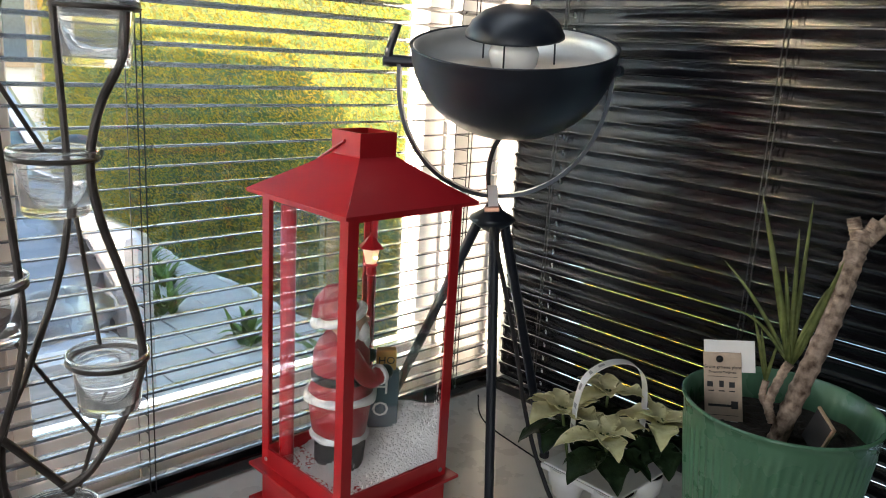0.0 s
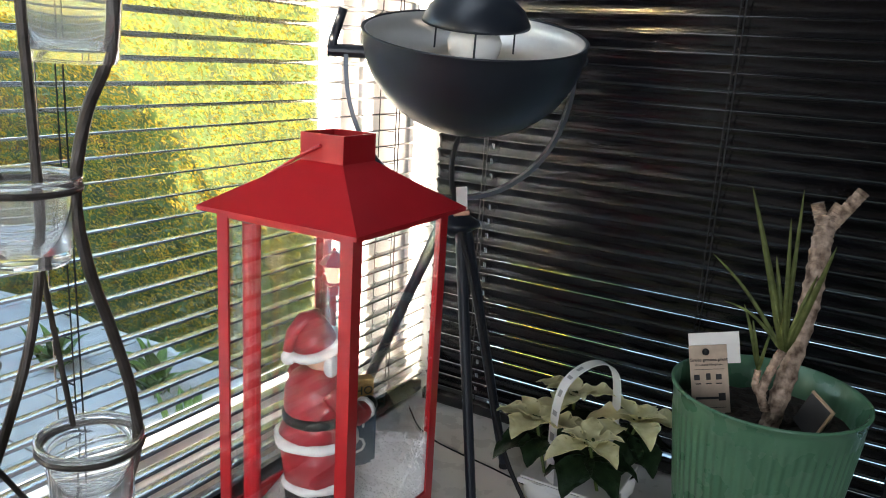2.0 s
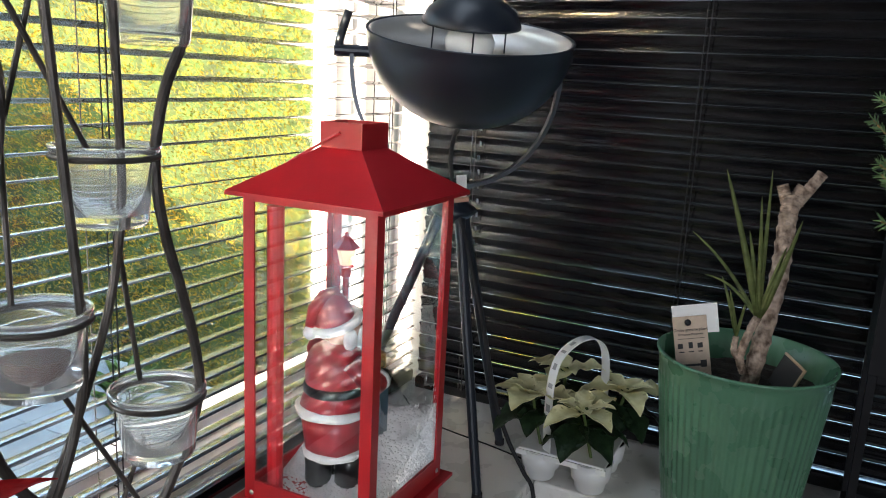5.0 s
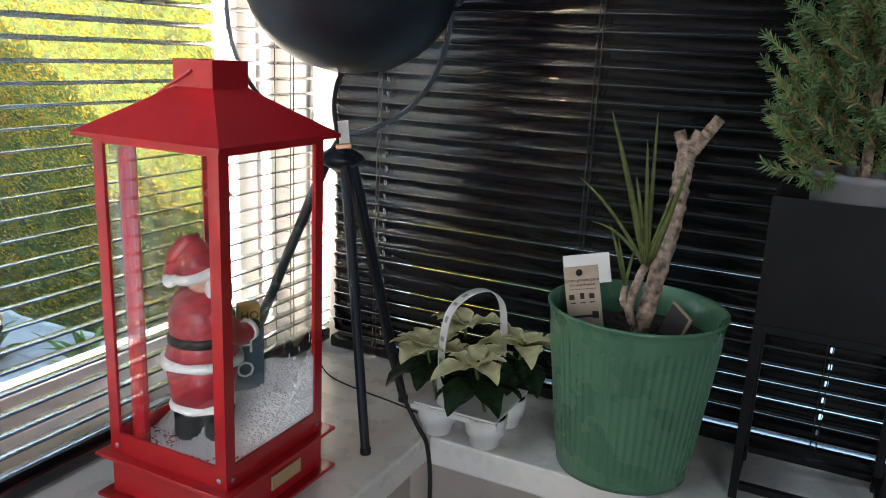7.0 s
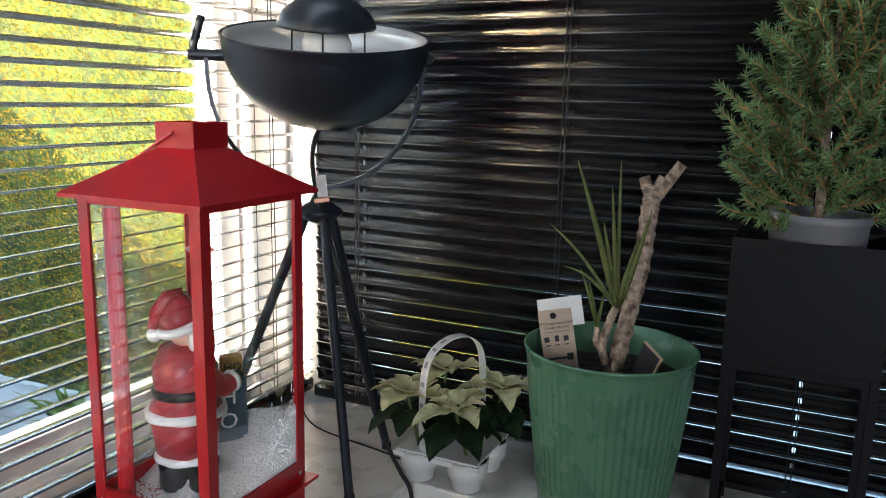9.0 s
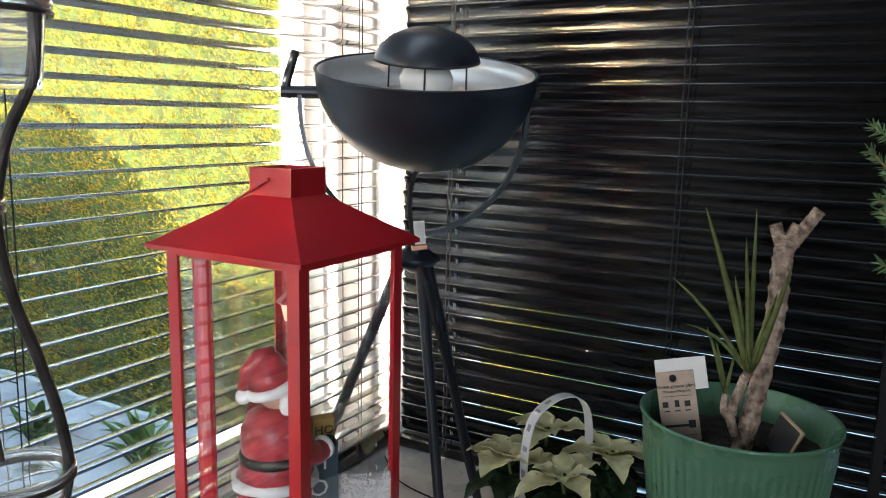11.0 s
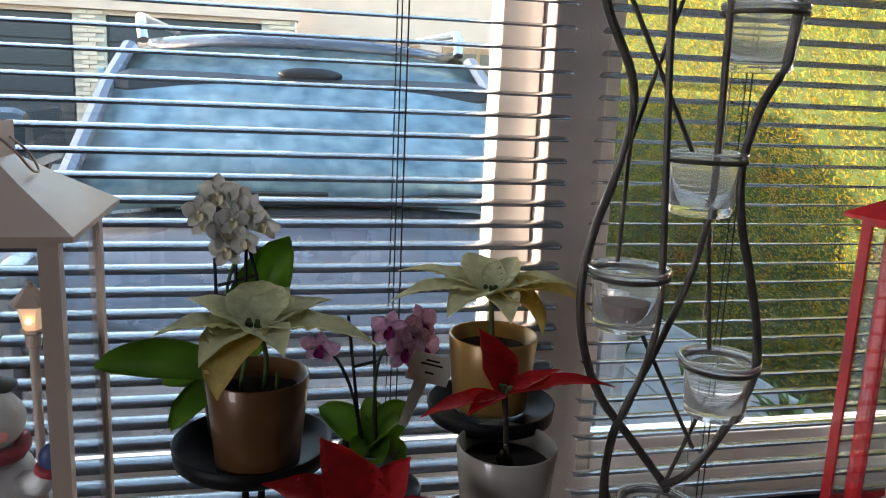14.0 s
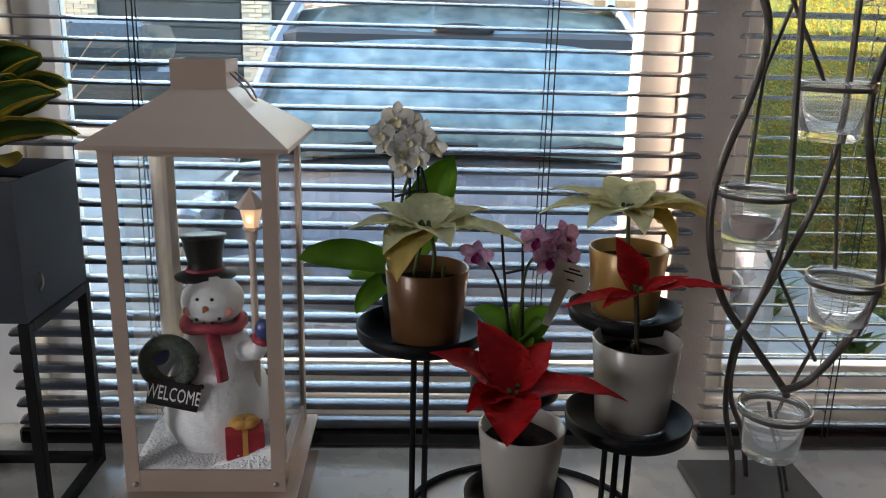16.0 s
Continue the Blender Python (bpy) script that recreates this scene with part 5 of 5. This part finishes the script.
for x, y, z, f in ((.012, -.018, .168, -1.8), (.030, -.022, .160, -1.3), (.040, -.022, .150, -1.1), (.024, -.026, .150, -1.6), (.038, -.016, .170, -1.2), (-.046, -.014, .152, -1.9)):
    orchid_flower(P, (x, y, z), (f, rnd.uniform(-.4, .2)), .0185, M_ORCHP, M_ORCHD, rnd.uniform(-.3, .3))
tag = part("care_tag", box(-0.019, 0.019, -0.0004, 0.0004, -0.013, 0.013, bevel=0.0003), M_PAPER, P, "white care tag on a stake")
tag.matrix_basis = pose(0.046, -0.030, 0.134, 0, 16, 0)
part("tag_stake", lathe([(0.004, -0.055), (0.006, -0.013)], 4, pose(0, 0, 0) @ Matrix.Diagonal((1, .08, 1, 1))), M_PAPER, tag).matrix_basis = pose(-0.004, 0, 0, 0, 4, 0)
for w, z in ((.012, .0065), (.020, .0030), (.008, -.0045)):
    part("print_bar", box(-w / 2, w / 2, -0.0007, -0.0005, z, z + .0016), M_INK, tag)

# black plant stand with round trays
stand = thing("plant_stand", (-0.93, -0.165, 0), "black metal plant stand with round trays on slim rods", "plant stand")
for x, y, z, r in ((-1.041, -.173, .205, .058), (-.844, -.139, .212, .053), (-.851, -.203, .131, .056), (-.957, -.262, .086, .045), (-.940, -.092, .112, .046)):
    part("tray", lathe([(0.001, 0.0), (r - .003, 0.0), (r, 0.002), (r + .0015, 0.014), (r, 0.0145), (r - .0025, 0.0035), (0.001, 0.0032)], 48, pose(x + .93, y + .165, z)), M_BLACK, stand, smooth=True)
    for dx in (-.006, .006):
        part("rod", tube([(x + .93 + dx, y + .165 + .004, z), (x + .93 + dx, y + .165 + .004, 0.004)], 0.0030, 8), M_BLACK, stand)
part("base_ring", tube([(-0.004 + 0.118 * math.cos(a), 0.012 + 0.098 * math.sin(a), 0.004) for a in [2 * math.pi * k / 48 for k in range(48)]], 0.0036, 8, closed=True), M_BLACK, stand)

# ---- green ribbed pot with a dragon tree ----
M_GPOT = mat("green_enamel", (0.085, 0.190, 0.112), rough=0.28, vary=0.10, scale=14, bump=0.05, bscale=150, coat=0.15)
M_BARK = mat("dracaena_bark", (0.13, 0.075, 0.045), rough=0.85, vary=0.45, scale=110, bump=0.8, bscale=200, col2=(0.50, 0.38, 0.29))
M_STRAP = leaf_mat("strap_leaf", (0.075, 0.10, 0.028), (0.19, 0.22, 0.07), rough=0.4, translucent=0.2)
gp = thing("dragon_tree", (-0.094, -0.525, 0), "cut-back dragon tree in a ribbed green metal pot", "potted plant")


def rib(a, z):
    return 1 + (0.010 * math.cos(a * 58) if 0.022 < z < 0.168 else 0.0)


r0, r1, H = 0.0765, 0.0990, 0.196
prof = [(r0 - .002, 0.0)] + [(r0 + (r1 - r0) * z / H, z) for z in (0.0, .006, .0205, .0225, .05, .08, .11, .14, .167, .169, .185, .192)] + [(r1 + .0015, .1935), (r1 + .002, H), (r1, H + .0012), (r1 - .003, H - .0005)] + [(r0 + (r1 - r0) * z / H - .003, z) for z in (.17, .10, .02)] + [(0.001, .018)]
bm = add_lathe(bmesh.new(), prof, 348, None, 0, rib)
part("pot", bm, M_GPOT, gp, smooth=True)
bm = bmesh.new()
n = 40
rows = [[bm.verts.new((0.0915 * q / 10 * math.cos(2 * math.pi * k / n), 0.0915 * q / 10 * math.sin(2 * math.pi * k / n), 0.160 + 0.006 * noise.noise((q * .8, k * .5, 3)))) for k in range(n)] for q in range(1, 11)]
cv = bm.verts.new((0, 0, .163))
for k in range(n):
    bm.faces.new((cv, rows[0][k], rows[0][(k + 1) % n]))
    for a, b in zip(rows, rows[1:]):
        bm.faces.new((a[k], b[k], b[(k + 1) % n], a[(k + 1) % n]))
part("soil", bm, M_SOIL, gp, "dark potting soil")


def trunk(pts, ra, rb, seed):
    """A ringed stem with leaf scars."""
    P = smooth_path([Vector(p) - Vector((-0.094, -0.525, 0)) for p in pts], 14)
    bm = bmesh.new()
    rings = []
    rn = random.Random(seed)
    for i, p in enumerate(P):
        d = (P[min(i + 1, len(P) - 1)] - P[max(i - 1, 0)]).normalized()
        s = d.cross(Vector((0.2, 1, 0))).normalized()
        t = s.cross(d)
        rr = (ra + (rb - ra) * i / (len(P) - 1)) * (1.0 + (.10 if i % 4 == 0 else -.05 if i % 4 == 1 else -.01) + rn.uniform(-.03, .03))
        rings.append([bm.verts.new(p + rr * (math.cos(a) * s + math.sin(a) * t) * (1 + rn.uniform(-.03, .03))) for a in [2 * math.pi * k / 14 for k in range(14)]])
    for a, b in zip(rings, rings[1:]):
        for k in range(14):
            bm.faces.new((a[k], a[(k + 1) % 14], b[(k + 1) % 14], b[k]))
    bm.faces.new(rings[0][::-1])
    bm.faces.new(rings[-1])
    return bm


part("trunk", trunk([(-.108, -.530, .150), (-.095, -.538, .205), (-.055, -.546, .285), (-.020, -.545, .345), (-.004, -.545, .372)], .0098, .0106, 1), M_BARK, gp)
for k, (a, b) in enumerate((((-.006, -.543, .362), (-.006, -.533, .388)), ((-.005, -.546, .366), (0.000, -.556, .388)), ((-.005, -.550, .364), (.006, -.575, .405)))):
    part("cut_stub", trunk([a, tuple((Vector(a) + Vector(b)) / 2), b], .0072, .0068, 5 + k), M_BARK, gp)
part("side_stem", trunk([(-.112, -.526, .180), (-.115, -.520, .200), (-.113, -.528, .235), (-.112, -.533, .248)], .0048, .0046, 9), M_BARK, gp)
part("side_stem", trunk([(-.116, -.520, .196), (-.116, -.513, .205), (-.114, -.513, .222)], .0040, .0034, 10), M_BARK, gp)


def strap(p, q, w, sag):
    """A narrow leaf from p to q that bends by sag."""
    p, q = Vector(p) - Vector((-0.094, -0.525, 0)), Vector(q) - Vector((-0.094, -0.525, 0))
    bm = bmesh.new()
    side = (q - p).cross(Vector((-0.9, -0.2, 0.1))).normalized()
    nrm = side.cross(q - p).normalized()
    rows = []
    n = 12
    for i in range(n + 1):
        t = i / n
        c = p.lerp(q, t) + Vector((-0.3, 0, 1)) * sag * math.sin(math.pi * t)
        h = w / 2 * min(1, .55 + t * 3) * (1 - t) ** .55 + .0002
        rows.append([bm.verts.new(c - side * h + nrm * h * .35), bm.verts.new(c), bm.verts.new(c + side * h + nrm * h * .35), bm.verts.new(c - nrm * .0006)])
    for a, b in zip(rows, rows[1:]):
        for k in range(4):
            bm.faces.new((a[k], a[(k + 1) % 4], b[(k + 1) % 4], b[k]))
    return bm


S1, S2 = (-.112, -.533, .246), (-.114, -.513, .222)
for p, q, w, sg in ((S1, (-.115, -.480, .412), .011, .006), (S1, (-.108, -.527, .414), .008, -.004), (S1, (-.118, -.452, .338), .006, .010), (S1, (-.105, -.564, .362), .012, -.006), (S1, (-.112, -.520, .385), .008, .004),
                    (S1, (-.100, -.552, .330), .009, .004), (S1, (-.118, -.470, .290), .005, .012), (S1, (-.110, -.512, .345), .009, .004), (S2, (-.116, -.490, .290), .006, .004), (S2, (-.114, -.500, .275), .006, .003), (S2, (-.114, -.520, .272), .005, .002), (S1, (-.102, -.545, .300), .010, .003)):
    part("leaf", strap(p, q, w * .8, sg), M_STRAP, gp, smooth=True)

tg = thing("plant_label", (-0.106, -0.465, 0.198), "kraft paper plant label hanging on a white plastic stake", "label")
tg.matrix_basis = pose(-0.106, -0.465, 0.198, 0, 0, -70) @ pose(0, 0, 0, -8, -10, 0) @ Matrix.Scale(1.2, 4)
part("card", box(-0.0165, 0.0165, -0.0004, 0.0004, -0.033, 0.030, bevel=0.0003), M_KRAFT, tg)
part("stake", box(-0.022, 0.022, 0.0012, 0.0022, 0.012, 0.041, bevel=0.0004), M_PAPER, tg, "white plastic stake head").location = (0.006, 0, 0)
part("stake_stem", box(0.000, 0.012, 0.0012, 0.0022, -0.060, 0.012), M_PAPER, tg, "white plastic stake")
part("knob", add_ball(bmesh.new(), (-0.002, -0.0015, 0.024), 0.0032), M_CORD, tg)
text_mesh("print", "Grote groene plant", 0.0042, M_INK, tg, pose(0, -0.0008, 0.0165, 90, 0, 0))
text_mesh("print", "Dracaena Marginata", 0.0030, M_INK, tg, pose(0, -0.0008, 0.0120, 90, 0, 0))
for x, z, w, h in ((-.011, -.002, .005, .005), (-.001, -.002, .004, .006), (.008, -.002, .005, .005), (0, .0075, .026, .0004), (-.003, -.020, .020, .0022), (.010, -.0215, .006, .007), (-.010, -.006, .005, .001), (-.001, -.006, .005, .001), (.008, -.006, .005, .001), (0, -.028, .026, .0004)):
    part("print_bar", box(x - w / 2, x + w / 2, -0.0007, -0.0005, z, z + h), M_INK, tg)
ch = thing("chalk_label", (-0.115, -0.572, 0.19), "small slate plant marker with a wooden edge", "label")
ch.matrix_basis = pose(-0.112, -0.572, 0.190, 0, 0, 55) @ pose(0, 0, 0, 0, -24, 0)
part("slate", box(-0.014, 0.014, -0.001, 0.001, -0.026, 0.016), M_INK, ch)
part("wood_edge", box(-0.0165, -0.014, -0.0015, 0.0015, -0.030, 0.018), mat("pale_wood", (0.42, 0.30, 0.19), rough=.7), ch, "pale wooden edge")
part("wood_edge", box(-0.0165, 0.0145, -0.0015, 0.0015, 0.016, 0.018), bpy.data.materials["pale_wood"], ch, "pale wooden edge")
for z in (0.004, -0.002):
    part("chalk_bar", box(-0.006, 0.008, -0.0014, -0.0011, z, z + .0022), M_PAPER, ch)

# ---- white carrier with cream poinsettias ----
M_CARRY = mat("white_plastic", (0.72, 0.72, 0.70), rough=0.4, vary=0.03, sub=0.1)
bk = thing("poinsettia_carrier", (-0.112, -0.338, 0), "white plastic carrier with small cream poinsettias and a printed handle", "potted plants")
cells = ((-.030, -.030), (-.030, .036), (.034, -.030), (.034, .036))
for x, y in cells:
    part("cup", lathe([(0.001, 0.0), (0.017, 0.0), (0.0185, 0.002), (0.0205, 0.014), (0.024, 0.016), (0.027, 0.040), (0.025, 0.040), (0.022, 0.018), (0.001, 0.016)], 28, pose(x, y, 0)), M_CARRY, bk, smooth=True)
    part("soil", lathe([(0.001, 0.034), (0.0245, 0.034), (0.0245, 0.037), (0.001, 0.038)], 20, pose(x, y, 0)), M_SOIL, bk)
bm = bmesh.new()
add_box(bm, -.052, .056, -.052, .060, .0400, .0430, bevel=.0014)
add_box(bm, -.054, -.051, -.054, .062, .034, .0405)
part("carrier_tray", bm, M_CARRY, bk)
arch = [Vector((-.046, .024, .040)), Vector((-.046, .026, .085)), Vector((-.045, .026, .130)), Vector((-.040, .020, .165)), Vector((-.022, .006, .184)), Vector((0.004, -.008, .185)), Vector((.024, -.018, .168)), Vector((.030, -.022, .135)), Vector((.032, -.022, .085)), Vector((.032, -.022, .040))]
pts = smooth_path(arch, 6)
bm = bmesh.new()
rows = []
wd = Vector((-0.55, -0.83, 0)).normalized()
for i, p in enumerate(pts):
    d = (pts[min(i + 1, len(pts) - 1)] - pts[max(i - 1, 0)]).normalized()
    nn = d.cross(wd).normalized()
    rows.append([bm.verts.new(p + wd * u * .0075 + nn * v * .0004) for u, v in ((-1, -1), (1, -1), (1, 1), (-1, 1))])
for a, b in zip(rows, rows[1:]):
    for k in range(4):
        bm.faces.new((a[k], a[(k + 1) % 4], b[(k + 1) % 4], b[k]))
hdl = part("handle", bm, M_CARRY, bk, "white strap handle with dark print")
for i, (ln, wb) in ((8, (.010, .008)), (12, (.006, .008)), (16, (.008, .006)), (20, (.004, .008)), (23, (.008, .005))):
    p, p2 = pts[i], pts[i + 1]
    d = (p2 - p).normalized()
    nn = d.cross(wd).normalized()
    for s in (-1, 1):
        bmx = bmesh.new()
        vs = [bmx.verts.new(p + wd * u * wb / 2 + d * v * ln / 2 + nn * s * (.0007 + w)) for w in (0, .0001) for u, v in ((-1, -1), (1, -1), (1, 1), (-1, 1))]
        bmx.faces.new(vs[:4])
        bmx.faces.new(vs[4:][::-1])
        part("print_bar", bmx, mat("grey_print", (0.3, 0.3, 0.3), rough=.7) if "grey_print" not in bpy.data.materials else bpy.data.materials["grey_print"], hdl)
rnd = random.Random(21)
heads = ((-.034, .052, .108), (-.044, -.018, .104), (.030, -.050, .112), (.030, .030, .122))
for k, (x, y, z) in enumerate(heads):
    cx, cy = cells[(1, 0, 2, 3)[k]]
    stem(bk, [(cx, cy, .036), ((cx + x) / 2, (cy + y) / 2, .07), (x, y, z)], .002)
    for q in range(8):
        a = q * 2 * math.pi / 8 + rnd.uniform(-.25, .25) + k
        big = q % 2 == 0
        if x + math.cos(a) * .07 > .125:
            continue
        part("bract", leaf((x, y, z), a, rnd.uniform(.058, .070) if big else rnd.uniform(.034, .046), rnd.uniform(.034, .042) if big else .024, rise=rnd.uniform(.2, .5) if big else .75, droop=rnd.uniform(.8, 1.5), fold=.25, shape="bract", wave=.12, seg=14, pleat=.07), M_CREAMB, bk)
    for q in range(6):
        a = q * 2 * math.pi / 6 + rnd.uniform(-.3, .3)
        if x + math.cos(a) * .07 > .12:
            continue
        part("leaf", leaf((x * .9, y * .9, z - .018), a, rnd.uniform(.055, .070), rnd.uniform(.034, .044), rise=rnd.uniform(-.35, .1), droop=rnd.uniform(1.0, 1.6), fold=.2, shape="bract", wave=.15, seg=9), M_DGREEN, bk)
    cyathia(bk, (x, y, z + .001), k)

# ---- black planter stand with a small spruce ----
st = thing("planter_stand", (-0.058, -0.726, 0), "black metal box planter on slim square legs", "planter")
X, Y = .053, .076
for a in ((-X, X, -Y, -Y + .0015), (-X, X, Y - .0015, Y), (-X, -X + .0015, -Y + .0015, Y - .0015), (X - .0015, X, -Y + .0015, Y - .0015)):
    part("panel", box(*a, .205, .340), M_BLACK, st)
part("floor_panel", box(-X + .0015, X - .0015, -Y + .0015, Y - .0015, .205, .2065), M_BLACK, st)
for sx in (-1, 1):
    for sy in (-1, 1):
        part("leg", box(sx * X - .0045 - sx * .0045, sx * X + .0045 - sx * .0045, sy * Y - .0045 - sy * .0045, sy * Y + .0045 - sy * .0045, 0, .2045, bevel=.0006), M_BLACK, st)
    part("cross_bar", box(sx * X - .004 - sx * .004, sx * X + .004 - sx * .004, -Y + .0095, Y - .0095, .012, .020), M_BLACK, st)
    part("top_bar", box(sx * X - .004 - sx * .004, sx * X + .004 - sx * .004, -Y + .0095, Y - .0095, .196, .2045), M_BLACK, st)
for sy in (-1, 1):
    part("cross_bar", box(-X + .0095, X - .0095, sy * Y - .004 - sy * .004, sy * Y + .004 - sy * .004, .012, .020), M_BLACK, st)
sp = thing("dwarf_spruce", (-0.058, -0.730, 0.2068), "small bushy green spruce in a grey plastic pot", "potted plant")
part("pot", lathe([(0.001, 0.0), (0.040, 0.0), (0.0495, 0.150), (0.0515, 0.151), (0.0515, 0.160), (0.0495, 0.160), (0.047, 0.145), (0.001, 0.143)], 40), mat("grey_plastic_pot", (0.20, 0.20, 0.215), rough=.45), sp, smooth=True)
part("soil", lathe([(0.001, 0.1435), (0.046, 0.1435), (0.046, 0.147), (0.001, 0.148)], 24), M_SOIL, sp)
part("trunk", tube([(0, 0, .145), (.002, .002, .26), (0, 0, .44)], .006, 8, .002), M_BARK, sp)
rnd = random.Random(31)
M_NEEDLE = mat("spruce_needles", (0.055, 0.12, 0.050), rough=.5, vary=.3, scale=20, bump=0, island=.6, col2=(0.17, 0.27, 0.10))
tw = bmesh.new()
nv, nf = [], []


def shoot(p, d, length, seed_up):
    """A twig with needles set all round it, leaning towards its tip."""
    pts = []
    for j in range(5):
        q = p + d * length * j / 4 + Vector((0, 0, seed_up)) * (j / 4) ** 2
        q.x = min(q.x, .072)
        pts.append(q)
    add_tube(tw, pts, .0014, 5, .0009)
    e1 = d.cross(Vector((.31, .17, .93))).normalized()
    e2 = d.cross(e1)
    for j in range(int(length * 1900)):
        t = .08 + .94 * rnd.random()
        i = min(3, int(t * 4))
        b = pts[i].lerp(pts[i + 1], min(1.0, t * 4 - i))
        a = rnd.uniform(0, 6.283)
        nd = ((e1 * math.cos(a) + e2 * math.sin(a)) * rnd.uniform(.7, 1) + d * rnd.uniform(.45, .95)).normalized() * rnd.uniform(.009, .0125)
        sd = nd.cross(Vector((rnd.gauss(0, 1), rnd.gauss(0, 1), rnd.gauss(0, 1)))).normalized() * .00075
        i0 = len(nv)
        nv.extend([tuple(b - sd), tuple(b + sd), tuple(b + nd * .7 + sd * .8), tuple(b + nd), tuple(b + nd * .7 - sd * .8)])
        nf.append((i0, i0 + 1, i0 + 2, i0 + 3, i0 + 4))
    return pts


for k in range(88):
    t = ((k + .5) / 88) ** .9
    z = .150 + .25 * t
    reach = (.108 - .055 * t) * rnd.uniform(.8, 1.06)
    a = k * 2.39996
    rise = rnd.uniform(.0, .35) + .65 * t
    d = Vector((math.cos(a) * math.cos(rise), math.sin(a) * math.cos(rise), math.sin(rise)))
    base = Vector((.004 * math.cos(a), .004 * math.sin(a), z - .012))
    pts = shoot(base + d * .02, d, reach - .02, .014)
    for q in range(4):
        f = .30 + .17 * q + rnd.uniform(-.05, .05)
        p = (base + d * .02).lerp(pts[4], f)
        sd = d.cross(Vector((0, 0, 1))).normalized() * (1 if q % 2 else -1)
        dd = (d * .8 + sd * rnd.uniform(.5, .9) + Vector((0, 0, rnd.uniform(.05, .5)))).normalized()
        shoot(p, dd, rnd.uniform(.026, .046) * (1.1 - .3 * t), .006)
tagged(part("twig_growth", tw, mat("spruce_twig", (0.34, 0.18, 0.065), rough=.8, vary=.3), sp), "orange-brown twigs", "", "", "stuff")
me = bpy.data.meshes.new("needles")
me.from_pydata(nv, [], nf)
me.materials.append(M_NEEDLE)
o = new("needles", me)
o.parent = sp
tagged(o, "", "", "", "stuff")

# ---- black planter stand with a croton ----
M_COAT = mat("dark_blue_grey_coat", (0.022, 0.031, 0.043), rough=.5, vary=.12, bump=.06, bscale=700)
cs = thing("planter_stand", (-1.462, -0.108, 0), "black metal box planter on square legs by the window", "planter")
X, Y = .067, .066
for a in ((-X, X, -Y, -Y + .0015), (-X, X, Y - .0015, Y), (-X, -X + .0015, -Y + .0015, Y - .0015), (X - .0015, X, -Y + .0015, Y - .0015)):
    part("panel", box(*a, .214, .343), M_COAT, cs)
part("floor_panel", box(-X + .0015, X - .0015, -Y + .0015, Y - .0015, .214, .2155), M_COAT, cs)
for sx in (-1, 1):
    for sy in (-1, 1):
        part("leg", box(sx * X - .005 - sx * .003, sx * X + .005 - sx * .003, sy * Y - .005 - sy * .003, sy * Y + .005 - sy * .003, 0, .2135, bevel=.0006), M_BLACK, cs)
    part("top_bar", box(sx * X - .005 - sx * .003, sx * X + .005 - sx * .003, -Y + .0085, Y - .0085, .203, .2135), M_BLACK, cs)
    part("foot_bar", box(sx * X - .005 - sx * .003, sx * X + .005 - sx * .003, -Y + .0085, Y - .0085, 0.001, .011), M_BLACK, cs)
for sy in (-1, 1):
    part("foot_bar", box(-X + .0085, X - .0085, sy * Y - .005 - sy * .003, sy * Y + .005 - sy * .003, .001, .011), M_BLACK, cs)
part("wall_hook", tube(smooth_path([(X + .0005, -.035, .236), (X + .004, -.036, .244), (X + .003, -.037, .254)], 5), .0012, 6), M_STEEL, cs, "bright bent wire")
cr = thing("croton", (-1.462, -0.108, 0.2158), "croton with dark green leaves veined yellow in a planter", "potted plant")
M_CROT = mat("croton_leaf", (0.06, 0.15, 0.035), rough=.3, vary=.3, scale=30, bump=.2, bscale=120)
M_CROTY = mat("croton_vein", (0.62, 0.46, 0.06), rough=.35, vary=.2, scale=60)
part("inner_pot", lathe([(0.001, 0.0), (.045, 0.0), (.056, .112), (.053, .112), (.043, .1), (.001, .1)], 32), M_BLACK, cr)
part("gravel", lathe([(.001, .1005), (.050, .1005), (.050, .110), (.001, .112)], 24), mat("pale_gravel", (.35, .33, .30), rough=.9, vary=.4, scale=300, bump=.8), cr)
stem(cr, [(0, 0, .11), (.006, 0, .15), (.004, 0, .20)], .004)
for hd, L, W, rs, dr, yel in ((-.10, .098, .042, .95, .75, 0), (-.30, .112, .036, .62, .55, 0), (-.05, .104, .030, .38, .60, 0), (-.75, .074, .030, .22, .6, 1), (-.9, .09, .044, .85, .8, 0), (.6, .10, .036, .7, .7, 0), (-1.2, .08, .04, .8, .8, 0), (-1.5, .08, .034, .5, .9, 0), (2.0, .1, .04, .7, .7, 0), (3.0, .1, .04, .6, .8, 0), (4.0, .1, .04, .6, .8, 0), (1.2, .1, .04, .9, .5, 0)):
    bz = (.004, 0, .125 + .05 * max(0, rs))
    lf = part("leaf", leaf(bz, hd, L, W * 1.7, roll=-.5 * math.sin(hd + 1.2), rise=rs, droop=dr, fold=.3, shape="oval", wave=.06, seg=12, thick=.0008), M_CROTY, cr)
    if not yel:
        part("blade", leaf((bz[0], bz[1], bz[2] + .0010), hd, L * .98, W * 1.7 * .84, roll=-.5 * math.sin(hd + 1.2), rise=rs, droop=dr, fold=.3, shape="oval", wave=.06, seg=12, thick=.0030), M_CROT, lf, "glossy green blade")
        part("vein", leaf((bz[0], bz[1], bz[2] + .0016), hd, L * .97, W * .26, roll=-.5 * math.sin(hd + 1.2), rise=rs, droop=dr, fold=.3, shape="ovate", seg=12, thick=.0046), M_CROTY, lf, "yellow midrib")
